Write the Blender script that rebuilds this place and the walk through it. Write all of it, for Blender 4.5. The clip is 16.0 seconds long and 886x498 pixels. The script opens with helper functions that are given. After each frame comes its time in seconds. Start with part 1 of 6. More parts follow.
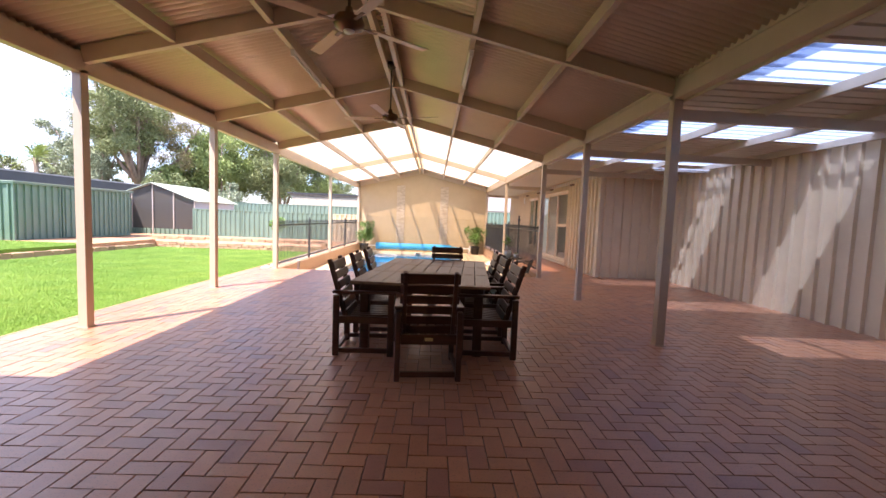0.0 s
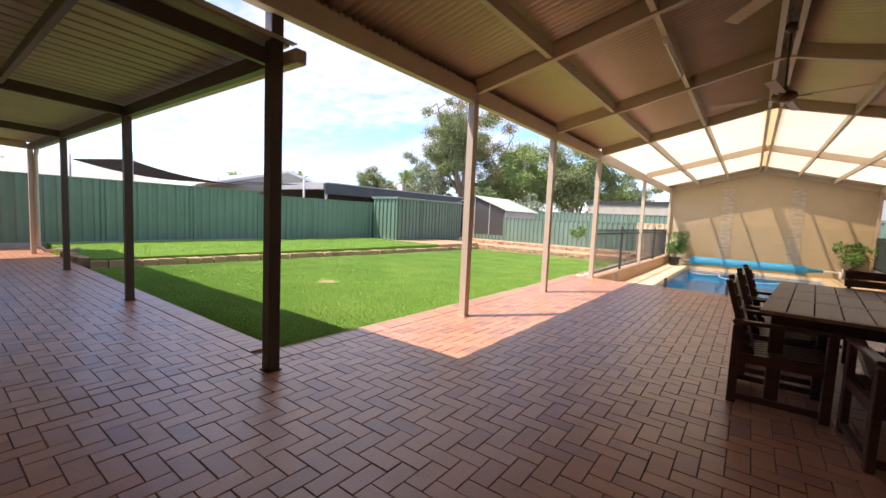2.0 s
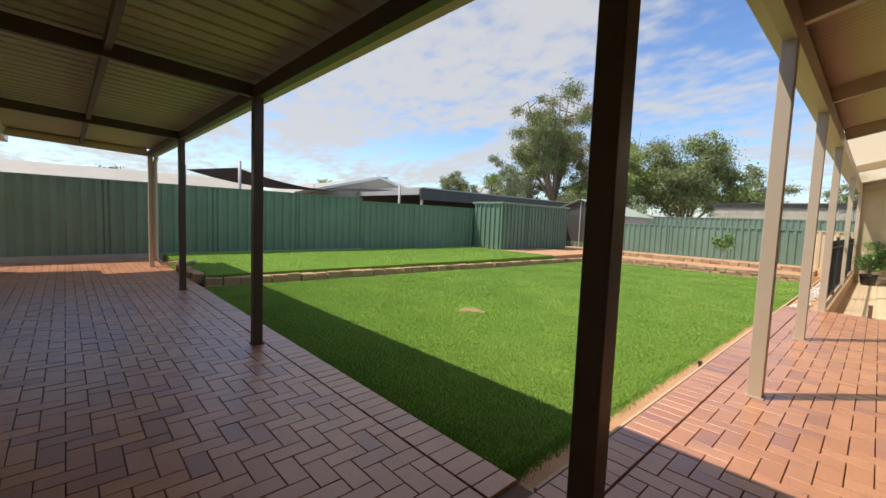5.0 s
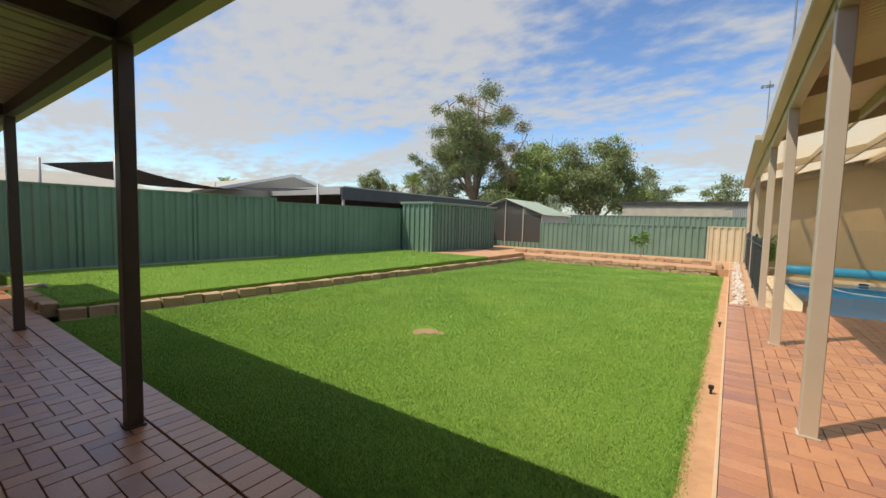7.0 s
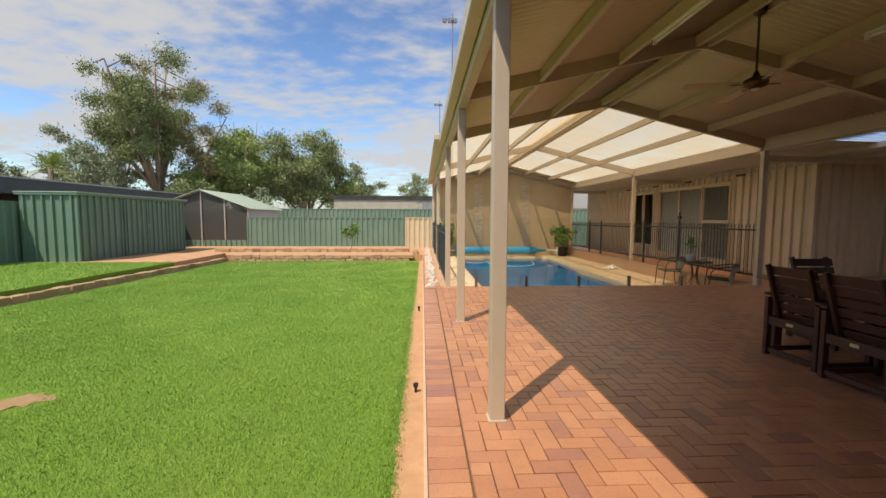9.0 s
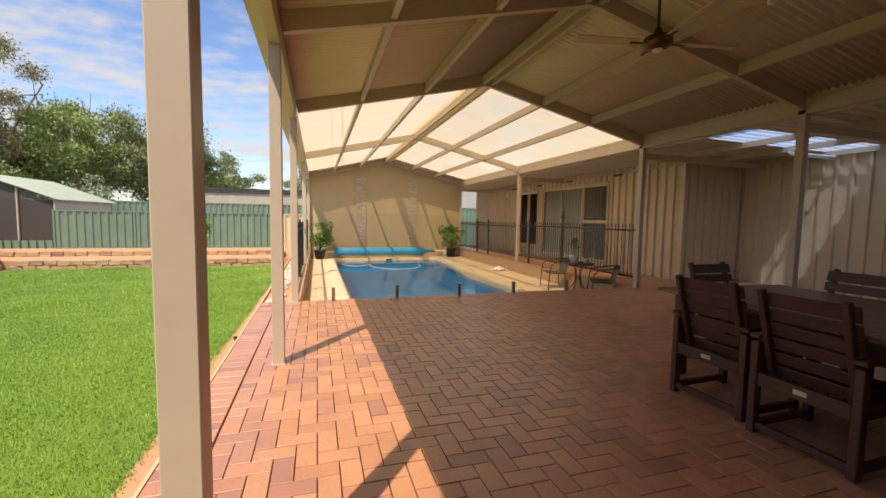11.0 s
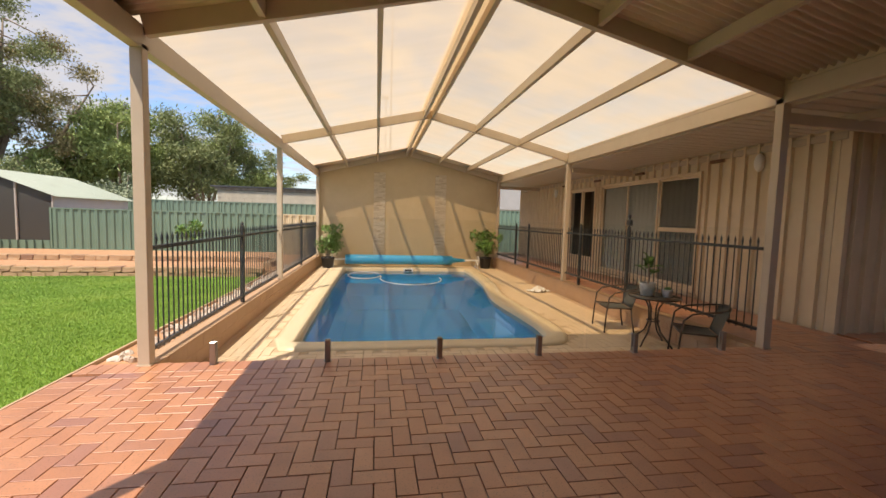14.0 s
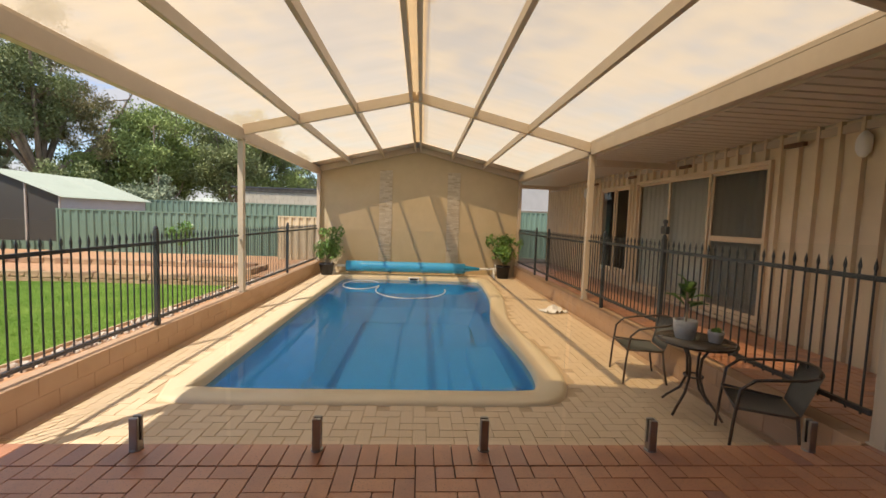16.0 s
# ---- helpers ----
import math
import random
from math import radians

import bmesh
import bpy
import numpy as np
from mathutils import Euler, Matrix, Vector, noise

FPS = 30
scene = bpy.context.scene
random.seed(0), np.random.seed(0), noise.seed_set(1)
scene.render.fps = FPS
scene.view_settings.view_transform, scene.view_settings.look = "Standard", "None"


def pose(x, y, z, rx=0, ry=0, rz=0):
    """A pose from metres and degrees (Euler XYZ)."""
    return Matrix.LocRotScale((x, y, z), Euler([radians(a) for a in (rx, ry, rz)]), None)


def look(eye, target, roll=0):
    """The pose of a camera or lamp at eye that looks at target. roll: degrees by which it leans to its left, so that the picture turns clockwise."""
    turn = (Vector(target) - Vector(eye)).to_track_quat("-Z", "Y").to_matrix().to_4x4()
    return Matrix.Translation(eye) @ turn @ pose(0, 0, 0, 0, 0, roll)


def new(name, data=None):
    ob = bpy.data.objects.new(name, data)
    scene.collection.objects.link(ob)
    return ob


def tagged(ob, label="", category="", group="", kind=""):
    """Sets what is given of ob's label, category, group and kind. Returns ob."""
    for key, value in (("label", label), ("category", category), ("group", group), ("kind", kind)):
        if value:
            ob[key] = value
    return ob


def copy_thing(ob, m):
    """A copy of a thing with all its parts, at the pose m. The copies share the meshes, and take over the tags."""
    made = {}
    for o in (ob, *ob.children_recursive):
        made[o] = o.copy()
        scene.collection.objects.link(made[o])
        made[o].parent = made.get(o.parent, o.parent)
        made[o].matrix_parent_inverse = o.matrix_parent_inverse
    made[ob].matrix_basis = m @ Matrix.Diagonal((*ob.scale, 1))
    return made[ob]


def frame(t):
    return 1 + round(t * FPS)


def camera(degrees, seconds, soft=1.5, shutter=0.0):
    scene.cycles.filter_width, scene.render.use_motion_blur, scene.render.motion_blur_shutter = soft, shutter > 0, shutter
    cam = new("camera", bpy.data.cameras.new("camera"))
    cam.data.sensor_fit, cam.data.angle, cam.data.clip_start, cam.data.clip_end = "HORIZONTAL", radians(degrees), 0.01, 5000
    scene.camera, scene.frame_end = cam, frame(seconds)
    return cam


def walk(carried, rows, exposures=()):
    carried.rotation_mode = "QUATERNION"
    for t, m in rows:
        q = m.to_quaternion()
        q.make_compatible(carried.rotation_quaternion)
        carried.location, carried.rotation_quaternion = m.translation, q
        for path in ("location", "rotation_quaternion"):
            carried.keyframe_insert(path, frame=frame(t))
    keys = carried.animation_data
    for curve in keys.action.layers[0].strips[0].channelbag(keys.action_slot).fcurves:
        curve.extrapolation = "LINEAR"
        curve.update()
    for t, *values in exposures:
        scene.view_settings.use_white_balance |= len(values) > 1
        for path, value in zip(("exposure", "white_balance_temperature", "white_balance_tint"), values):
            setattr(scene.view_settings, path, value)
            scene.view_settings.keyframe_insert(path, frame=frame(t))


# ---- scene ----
cam = camera(95.0, 16.0)
PATH = [
    (0, (0.753, -0.096, 1.376), (0.8, 1.898, 1.229), 2.2),
    (0.5, (0.609, -0.079, 1.357), (0.261, 1.885, 1.207), 2.3),
    (1, (0.379, -0.102, 1.356), (-0.332, 1.761, 1.201), 2.5),
    (1.5, (0.168, -0.073, 1.347), (-0.834, 1.65, 1.186), 2.5),
    (2, (-0.158, 0.025, 1.33), (-1.357, 1.617, 1.168), 2.6),
    (2.5, (-0.523, 0.076, 1.322), (-1.849, 1.564, 1.162), 2.5),
    (3, (-0.953, 0.137, 1.328), (-2.354, 1.555, 1.165), 2.6),
    (3.5, (-1.376, 0.194, 1.337), (-2.815, 1.574, 1.175), 2.6),
    (4, (-1.802, 0.237, 1.329), (-3.262, 1.596, 1.173), 2.4),
    (4.2, (-1.971, 0.264, 1.323), (-3.435, 1.619, 1.169), 2.3),
    (6.3, (-3.336, 0.693, 1.421), (-4.7, 2.148, 1.272), 1.7),
    (6.5, (-3.445, 0.727, 1.418), (-4.763, 2.224, 1.27), 1.6),
    (7, (-3.655, 0.874, 1.404), (-4.809, 2.501, 1.261), 1.5),
    (7.5, (-3.813, 1.046, 1.415), (-4.729, 2.818, 1.275), 1.1),
    (8, (-3.863, 1.288, 1.39), (-4.468, 3.189, 1.251), 0.7),
    (8.5, (-3.818, 1.519, 1.374), (-4.065, 3.499, 1.231), 0.5),
    (9, (-3.662, 1.813, 1.389), (-3.561, 3.805, 1.238), 0.2),
    (9.5, (-3.49, 2.226, 1.325), (-3.109, 4.184, 1.178), 0.5),
    (10, (-3.287, 2.575, 1.291), (-2.724, 4.489, 1.149), 0.7),
    (12.5, (-1.975, 4.635, 1.429), (-1.377, 6.538, 1.273), 1.0),
    (13, (-1.682, 5.108, 1.392), (-1.173, 7.036, 1.243), 1.4),
    (13.5, (-1.396, 5.542, 1.386), (-0.984, 7.493, 1.24), 1.6),
    (14, (-1.09, 5.984, 1.405), (-0.766, 7.952, 1.258), 1.6),
    (14.5, (-0.782, 6.385, 1.429), (-0.523, 8.363, 1.282), 1.7),
    (15, (-0.474, 6.745, 1.439), (-0.263, 8.729, 1.294), 1.8),
    (15.5, (-0.142, 7.101, 1.453), (0.023, 9.089, 1.309), 1.8),
    (16, (0.177, 7.461, 1.478), (0.288, 9.453, 1.333), 1.9),
]
walk(cam, [(t, look(e, g, r)) for t, e, g, r in PATH],
     [(0, 2.2, 6450, 28), (0.5, 2.05, 6450, 25), (1, 1.8, 6550, 22), (1.5, 1.6, 6600, 20), (2, 1.47, 6650, 19), (3, 1.17, 6750, 17), (4, 0.95, 6850, 14),
      (6.5, 0.68, 7100, 9), (8, 0.63, 7200, 9), (9, 0.70, 7300, 11), (10, 0.88, 7450, 13), (12.5, 1.0, 7600, 17), (14, 0.92, 7500, 16), (16, 0.92, 7150, 14)])

# ---- world, sun ----
SUN_WAY = Vector((0.371, 0.457, -1.0)).normalized()
sun = new("sun", bpy.data.lights.new("sun", "SUN"))
sun.data.energy, sun.data.angle, sun.data.color = 2.65, radians(0.55), (1.0, 0.95, 0.87)
sun.matrix_world = Matrix.Translation((-8, -10, 20)) @ SUN_WAY.to_track_quat("-Z", "Y").to_matrix().to_4x4()

world = bpy.data.worlds.new("sky")
scene.world = world
world.use_nodes = True
wn, wl = world.node_tree.nodes, world.node_tree.links
wn.clear()
sky = wn.new("ShaderNodeTexSky")
sky.sky_type, sky.sun_disc = "NISHITA", False
sky.sun_elevation = math.asin(-SUN_WAY.z)
sky.sun_rotation = math.atan2(-SUN_WAY.x, -SUN_WAY.y)
sky.air_density, sky.dust_density, sky.ozone_density = 1.0, 0.6, 2.0
tc = wn.new("ShaderNodeTexCoord")
# streaky cirrus: noise over the direction flattened onto a high plane
sep = wn.new("ShaderNodeSeparateXYZ")
wl.new(tc.outputs["Generated"], sep.inputs[0])
up = wn.new("ShaderNodeMath"); up.operation = "MAXIMUM"; up.inputs[1].default_value = 0.0
wl.new(sep.outputs["Z"], up.inputs[0])
lift = wn.new("ShaderNodeMath"); lift.operation = "ADD"; lift.inputs[1].default_value = 0.14
wl.new(up.outputs[0], lift.inputs[0])
plane = wn.new("ShaderNodeCombineXYZ")
for axis in ("X", "Y"):
    q = wn.new("ShaderNodeMath"); q.operation = "DIVIDE"
    wl.new(sep.outputs[axis], q.inputs[0]); wl.new(lift.outputs[0], q.inputs[1]); wl.new(q.outputs[0], plane.inputs[axis])
mp = wn.new("ShaderNodeMapping"); mp.inputs["Rotation"].default_value = (0, 0, radians(28)); mp.inputs["Scale"].default_value = (0.8, 1.1, 1)
wl.new(plane.outputs[0], mp.inputs[0])
n1 = wn.new("ShaderNodeTexNoise"); n1.inputs["Scale"].default_value = 0.95; n1.inputs["Detail"].default_value = 7; n1.inputs["Roughness"].default_value = 0.55; n1.inputs["Distortion"].default_value = 0.5
wl.new(mp.outputs[0], n1.inputs["Vector"])
n2 = wn.new("ShaderNodeTexNoise"); n2.inputs["Scale"].default_value = 9.0; n2.inputs["Detail"].default_value = 4
wl.new(mp.outputs[0], n2.inputs["Vector"])
mixn = wn.new("ShaderNodeMath"); mixn.operation = "MULTIPLY_ADD"; mixn.inputs[1].default_value = 0.4
wl.new(n2.outputs["Fac"], mixn.inputs[0]); wl.new(n1.outputs["Fac"], mixn.inputs[2])
cr = wn.new("ShaderNodeMapRange"); cr.inputs["From Min"].default_value = 0.55; cr.inputs["From Max"].default_value = 0.82; cr.interpolation_type = "SMOOTHSTEP"
wl.new(mixn.outputs[0], cr.inputs["Value"])
amt = wn.new("ShaderNodeMath"); amt.operation = "MULTIPLY"; amt.inputs[1].default_value = 0.92
wl.new(cr.outputs[0], amt.inputs[0])
deep = wn.new("ShaderNodeGamma"); deep.inputs["Gamma"].default_value = 1.25
tone = wn.new("ShaderNodeMix"); tone.data_type, tone.blend_type = "RGBA", "MULTIPLY"
tone.inputs["Factor"].default_value = 1.0
tone.inputs["B"].default_value = (0.60, 0.66, 0.72, 1)
wl.new(sky.outputs[0], tone.inputs["A"])
wl.new(tone.outputs["Result"], deep.inputs[0])
cm = wn.new("ShaderNodeMix"); cm.data_type = "RGBA"
cm.inputs["B"].default_value = (2.85, 3.0, 3.25, 1)
wl.new(amt.outputs[0], cm.inputs["Factor"]); wl.new(deep.outputs[0], cm.inputs["A"])
bg = wn.new("ShaderNodeBackground"); bg.inputs["Strength"].default_value = 0.13
wl.new(cm.outputs["Result"], bg.inputs["Color"])
wo = wn.new("ShaderNodeOutputWorld"); wl.new(bg.outputs[0], wo.inputs[0])


# ---- materials ----
def material(name, a, b, rough=0.6, metal=0.0, scale=6.0, fine=60.0, bump=0.15, dist=0.004, stain=None, stain_scale=0.8, stain_amount=0.35, stretch=(1, 1, 1), pieces=False, spec=0.5, extra=None):
    """A two-scale surface: a to b by grain, stained at a larger scale, with fine relief. pieces: each piece takes its own tone."""
    m = bpy.data.materials.new(name)
    m.use_nodes = True
    n, l = m.node_tree.nodes, m.node_tree.links
    p = n["Principled BSDF"]
    tco = n.new("ShaderNodeTexCoord")
    mapping = n.new("ShaderNodeMapping"); mapping.inputs["Scale"].default_value = stretch
    if pieces:
        geo = n.new("ShaderNodeNewGeometry")
        l.new(geo.outputs["Position"], mapping.inputs[0])
    else:
        l.new(tco.outputs["Object"], mapping.inputs[0])
    g = n.new("ShaderNodeTexNoise"); g.inputs["Scale"].default_value = scale; g.inputs["Detail"].default_value = 5; g.inputs["Roughness"].default_value = 0.65
    l.new(mapping.outputs[0], g.inputs["Vector"])
    mix = n.new("ShaderNodeMix"); mix.data_type = "RGBA"
    mix.inputs["A"].default_value, mix.inputs["B"].default_value = (*a, 1), (*b, 1)
    rng = n.new("ShaderNodeMapRange"); rng.inputs["From Min"].default_value = 0.3; rng.inputs["From Max"].default_value = 0.7
    l.new(g.outputs["Fac"], rng.inputs["Value"])
    fac = rng.outputs[0]
    if pieces:
        info = n.new("ShaderNodeObjectInfo")
        add = n.new("ShaderNodeMath"); add.operation = "ADD"
        l.new(info.outputs["Random"], add.inputs[0]); l.new(geo.outputs["Random Per Island"], add.inputs[1])
        fr = n.new("ShaderNodeMath"); fr.operation = "FRACT"; l.new(add.outputs[0], fr.inputs[0])
        blend = n.new("ShaderNodeMix"); blend.inputs["Factor"].default_value = 0.62
        l.new(rng.outputs[0], blend.inputs["A"]); l.new(fr.outputs[0], blend.inputs["B"])
        fac = blend.outputs["Result"]
    l.new(fac, mix.inputs["Factor"])
    col = mix.outputs["Result"]
    if extra and pieces:
        # a share of the pieces in a third tone
        pick = n.new("ShaderNodeMath"); pick.operation = "MULTIPLY"; pick.inputs[1].default_value = 7.31
        l.new(fr.outputs[0], pick.inputs[0])
        pf = n.new("ShaderNodeMath"); pf.operation = "FRACT"; l.new(pick.outputs[0], pf.inputs[0])
        pr = n.new("ShaderNodeMapRange"); pr.inputs["From Min"].default_value = 0.72; pr.inputs["From Max"].default_value = 0.98; pr.inputs["To Max"].default_value = 0.75
        l.new(pf.outputs[0], pr.inputs["Value"])
        mx = n.new("ShaderNodeMix"); mx.data_type = "RGBA"; mx.inputs["B"].default_value = (*extra, 1)
        l.new(pr.outputs[0], mx.inputs["Factor"]); l.new(col, mx.inputs["A"])
        col = mx.outputs["Result"]
    if stain:
        s = n.new("ShaderNodeTexNoise"); s.inputs["Scale"].default_value = stain_scale; s.inputs["Detail"].default_value = 6; s.inputs["Roughness"].default_value = 0.7
        l.new(mapping.outputs[0], s.inputs["Vector"])
        sr = n.new("ShaderNodeMapRange"); sr.inputs["From Min"].default_value = 0.48; sr.inputs["From Max"].default_value = 0.72; sr.inputs["To Max"].default_value = stain_amount
        l.new(s.outputs["Fac"], sr.inputs["Value"])
        mx = n.new("ShaderNodeMix"); mx.data_type = "RGBA"; mx.inputs["B"].default_value = (*stain, 1)
        l.new(sr.outputs[0], mx.inputs["Factor"]); l.new(col, mx.inputs["A"])
        col = mx.outputs["Result"]
    l.new(col, p.inputs["Base Color"])
    p.inputs["Roughness"].default_value, p.inputs["Metallic"].default_value = rough, metal
    p.inputs["Specular IOR Level"].default_value = spec
    f = n.new("ShaderNodeTexNoise"); f.inputs["Scale"].default_value = fine; f.inputs["Detail"].default_value = 3
    l.new(mapping.outputs[0], f.inputs["Vector"])
    rr = n.new("ShaderNodeMapRange"); rr.inputs["To Min"].default_value = max(rough - 0.12, 0.02); rr.inputs["To Max"].default_value = min(rough + 0.12, 1)
    l.new(g.outputs["Fac"], rr.inputs["Value"]); l.new(rr.outputs[0], p.inputs["Roughness"])
    if bump:
        bm_ = n.new("ShaderNodeBump"); bm_.inputs["Strength"].default_value = bump; bm_.inputs["Distance"].default_value = dist
        l.new(f.outputs["Fac"], bm_.inputs["Height"]); l.new(bm_.outputs[0], p.inputs["Normal"])
    return m


def glass_material(name, tint, rough=0.0, opacity=0.0, dark=(0.02, 0.02, 0.02)):
    """Thin clear glass: mostly straight through, glossy by Fresnel; opacity gives it a dark backing of its own."""
    m = bpy.data.materials.new(name)
    m.use_nodes = True
    n, l = m.node_tree.nodes, m.node_tree.links
    n.clear()
    tr = n.new("ShaderNodeBsdfTransparent"); tr.inputs[0].default_value = (*tint, 1)
    gl = n.new("ShaderNodeBsdfGlossy"); gl.inputs["Roughness"].default_value = rough
    lw = n.new("ShaderNodeLayerWeight")
    pw = n.new("ShaderNodeMath"); pw.operation = "POWER"; pw.inputs[1].default_value = 5.0; l.new(lw.outputs["Facing"], pw.inputs[0])
    fr = n.new("ShaderNodeMath"); fr.operation = "MULTIPLY_ADD"; fr.inputs[1].default_value = 0.9; fr.inputs[2].default_value = 0.03; l.new(pw.outputs[0], fr.inputs[0])
    body = tr.outputs[0]
    if opacity:
        di = n.new("ShaderNodeBsdfDiffuse"); di.inputs[0].default_value = (*dark, 1)
        mm = n.new("ShaderNodeMixShader"); mm.inputs[0].default_value = opacity
        l.new(tr.outputs[0], mm.inputs[1]); l.new(di.outputs[0], mm.inputs[2]); body = mm.outputs[0]
    mx = n.new("ShaderNodeMixShader")
    l.new(fr.outputs[0], mx.inputs[0]); l.new(body, mx.inputs[1]); l.new(gl.outputs[0], mx.inputs[2])
    o = n.new("ShaderNodeOutputMaterial"); l.new(mx.outputs[0], o.inputs[0])
    return m


def opal_material(name, col, through_amount):
    """Translucent sheeting: part of the light goes straight on, the rest is scattered."""
    m = bpy.data.materials.new(name)
    m.use_nodes = True
    n, l = m.node_tree.nodes, m.node_tree.links
    n.clear()
    tco = n.new("ShaderNodeTexCoord")
    mp_ = n.new("ShaderNodeMapping"); mp_.inputs["Scale"].default_value = (0.5, 3, 1); l.new(tco.outputs["Object"], mp_.inputs[0])
    no = n.new("ShaderNodeTexNoise"); no.inputs["Scale"].default_value = 1.3; no.inputs["Detail"].default_value = 6; l.new(mp_.outputs[0], no.inputs["Vector"])
    mc = n.new("ShaderNodeMix"); mc.data_type = "RGBA"
    mc.inputs["A"].default_value = (*[c * 0.86 for c in col], 1); mc.inputs["B"].default_value = (*col, 1)
    l.new(no.outputs["Fac"], mc.inputs["Factor"])
    tl = n.new("ShaderNodeBsdfTranslucent"); l.new(mc.outputs["Result"], tl.inputs[0])
    di = n.new("ShaderNodeBsdfDiffuse"); l.new(mc.outputs["Result"], di.inputs[0])
    a = n.new("ShaderNodeMixShader"); a.inputs[0].default_value = 0.14
    l.new(tl.outputs[0], a.inputs[1]); l.new(di.outputs[0], a.inputs[2])
    tr = n.new("ShaderNodeBsdfTransparent"); tr.inputs[0].default_value = (*col, 1)
    b = n.new("ShaderNodeMixShader"); b.inputs[0].default_value = through_amount
    l.new(a.outputs[0], b.inputs[1]); l.new(tr.outputs[0], b.inputs[2])
    o = n.new("ShaderNodeOutputMaterial"); l.new(b.outputs[0], o.inputs[0])
    return m


BRICK = material("red_paver", (0.49, 0.205, 0.105), (0.66, 0.315, 0.165), 0.40, scale=9, fine=160, bump=0.35, dist=0.003, stain=(0.27, 0.125, 0.095), stain_scale=4.5, stain_amount=0.45, pieces=True, extra=(0.36, 0.16, 0.125))
def pitted(m, amount):
    """Small dark pits in a fired surface, and a thin worn gloss on top of it."""
    n, l = m.node_tree.nodes, m.node_tree.links
    p = n["Principled BSDF"]
    base = p.inputs["Base Color"].links[0].from_socket
    geo = n.new("ShaderNodeNewGeometry")
    v = n.new("ShaderNodeTexNoise"); v.inputs["Scale"].default_value = 95; v.inputs["Detail"].default_value = 2
    l.new(geo.outputs["Position"], v.inputs["Vector"])
    r = n.new("ShaderNodeMapRange"); r.inputs["From Min"].default_value = 0.61; r.inputs["From Max"].default_value = 0.68; r.inputs["To Max"].default_value = amount
    l.new(v.outputs["Fac"], r.inputs["Value"])
    mx = n.new("ShaderNodeMix"); mx.data_type = "RGBA"; mx.inputs["B"].default_value = (0.10, 0.05, 0.04, 1)
    l.new(r.outputs[0], mx.inputs["Factor"]); l.new(base, mx.inputs["A"]); l.new(mx.outputs["Result"], p.inputs["Base Color"])
    p.inputs["Coat Weight"].default_value = 0.7
    p.inputs["Coat Roughness"].default_value = 0.34
pitted(BRICK, 0.45)
CREAM_BRICK = material("cream_paver", (0.70, 0.545, 0.36), (0.76, 0.605, 0.42), 0.7, scale=9, fine=140, bump=0.3, pieces=True, stain=(0.58, 0.43, 0.28), stain_amount=0.25)
JOINT = material("joint_sand", (0.15, 0.09, 0.062), (0.24, 0.15, 0.105), 0.9, scale=40, fine=300, bump=0.4)
CREAM_JOINT = material("cream_joint", (0.5, 0.37, 0.24), (0.58, 0.44, 0.29), 0.9, scale=40, fine=300)
BEIGE = material("beige_painted_steel", (0.56, 0.465, 0.355), (0.61, 0.51, 0.395), 0.45, scale=3, fine=90, bump=0.05, stain=(0.38, 0.29, 0.2), stain_amount=0.25)
SHEET = material("beige_roof_sheet", (0.74, 0.62, 0.49), (0.79, 0.665, 0.53), 0.34, scale=1.2, fine=40, bump=0.03, stain=(0.56, 0.45, 0.34), stain_amount=0.25)
SHEET.node_tree.nodes["Principled BSDF"].inputs["Coat Weight"].default_value = 0.7
SHEET.node_tree.nodes["Principled BSDF"].inputs["Coat Roughness"].default_value = 0.22
SOFFIT = material("grey_beige_soffit_sheet", (0.62, 0.57, 0.48), (0.67, 0.62, 0.53), 0.4, scale=1.2, fine=40, bump=0.03, stain=(0.42, 0.36, 0.28), stain_amount=0.25)
WALL = material("beige_wall_sheet", (0.74, 0.61, 0.43), (0.79, 0.66, 0.475), 0.5, scale=1.5, fine=60, bump=0.04, stain=(0.5, 0.38, 0.27), stain_amount=0.3)
DARKSTEEL = material("brown_post_paint", (0.075, 0.055, 0.045), (0.11, 0.08, 0.065), 0.4, scale=4, fine=80, bump=0.05)
VSHEET = material("veranda_sheet", (0.44, 0.42, 0.30), (0.52, 0.49, 0.36), 0.5, scale=1.0, fine=50, bump=0.03, stain=(0.32, 0.3, 0.22), stain_amount=0.3)
GREEN = material("green_steel_sheet", (0.145, 0.232, 0.178), (0.178, 0.278, 0.214), 0.5, scale=0.9, fine=70, bump=0.04, stain=(0.12, 0.2, 0.15), stain_amount=0.3)
GREEN_LIGHT = material("pale_green_roof", (0.24, 0.32, 0.25), (0.31, 0.39, 0.31), 0.5, scale=1.4, fine=50, stain=(0.2, 0.23, 0.17))
CREAM_STEEL = material("cream_steel_sheet", (0.60, 0.50, 0.33), (0.68, 0.58, 0.40), 0.5, scale=1.2, fine=60)
RENDER = material("tan_render", (0.54, 0.43, 0.275), (0.59, 0.475, 0.31), 0.85, scale=2.2, fine=180, bump=0.25, stain=(0.47, 0.37, 0.235), stain_amount=0.4, stain_scale=0.5)
STONE = material("cream_ledge_stone", (0.52, 0.43, 0.31), (0.70, 0.62, 0.50), 0.8, scale=12, fine=120, bump=0.5, pieces=True, extra=(0.42, 0.33, 0.22))
LIMESTONE = material("retaining_block", (0.38, 0.24, 0.135), (0.54, 0.365, 0.22), 0.9, scale=10, fine=90, bump=0.6, dist=0.01, pieces=True, extra=(0.28, 0.16, 0.11))
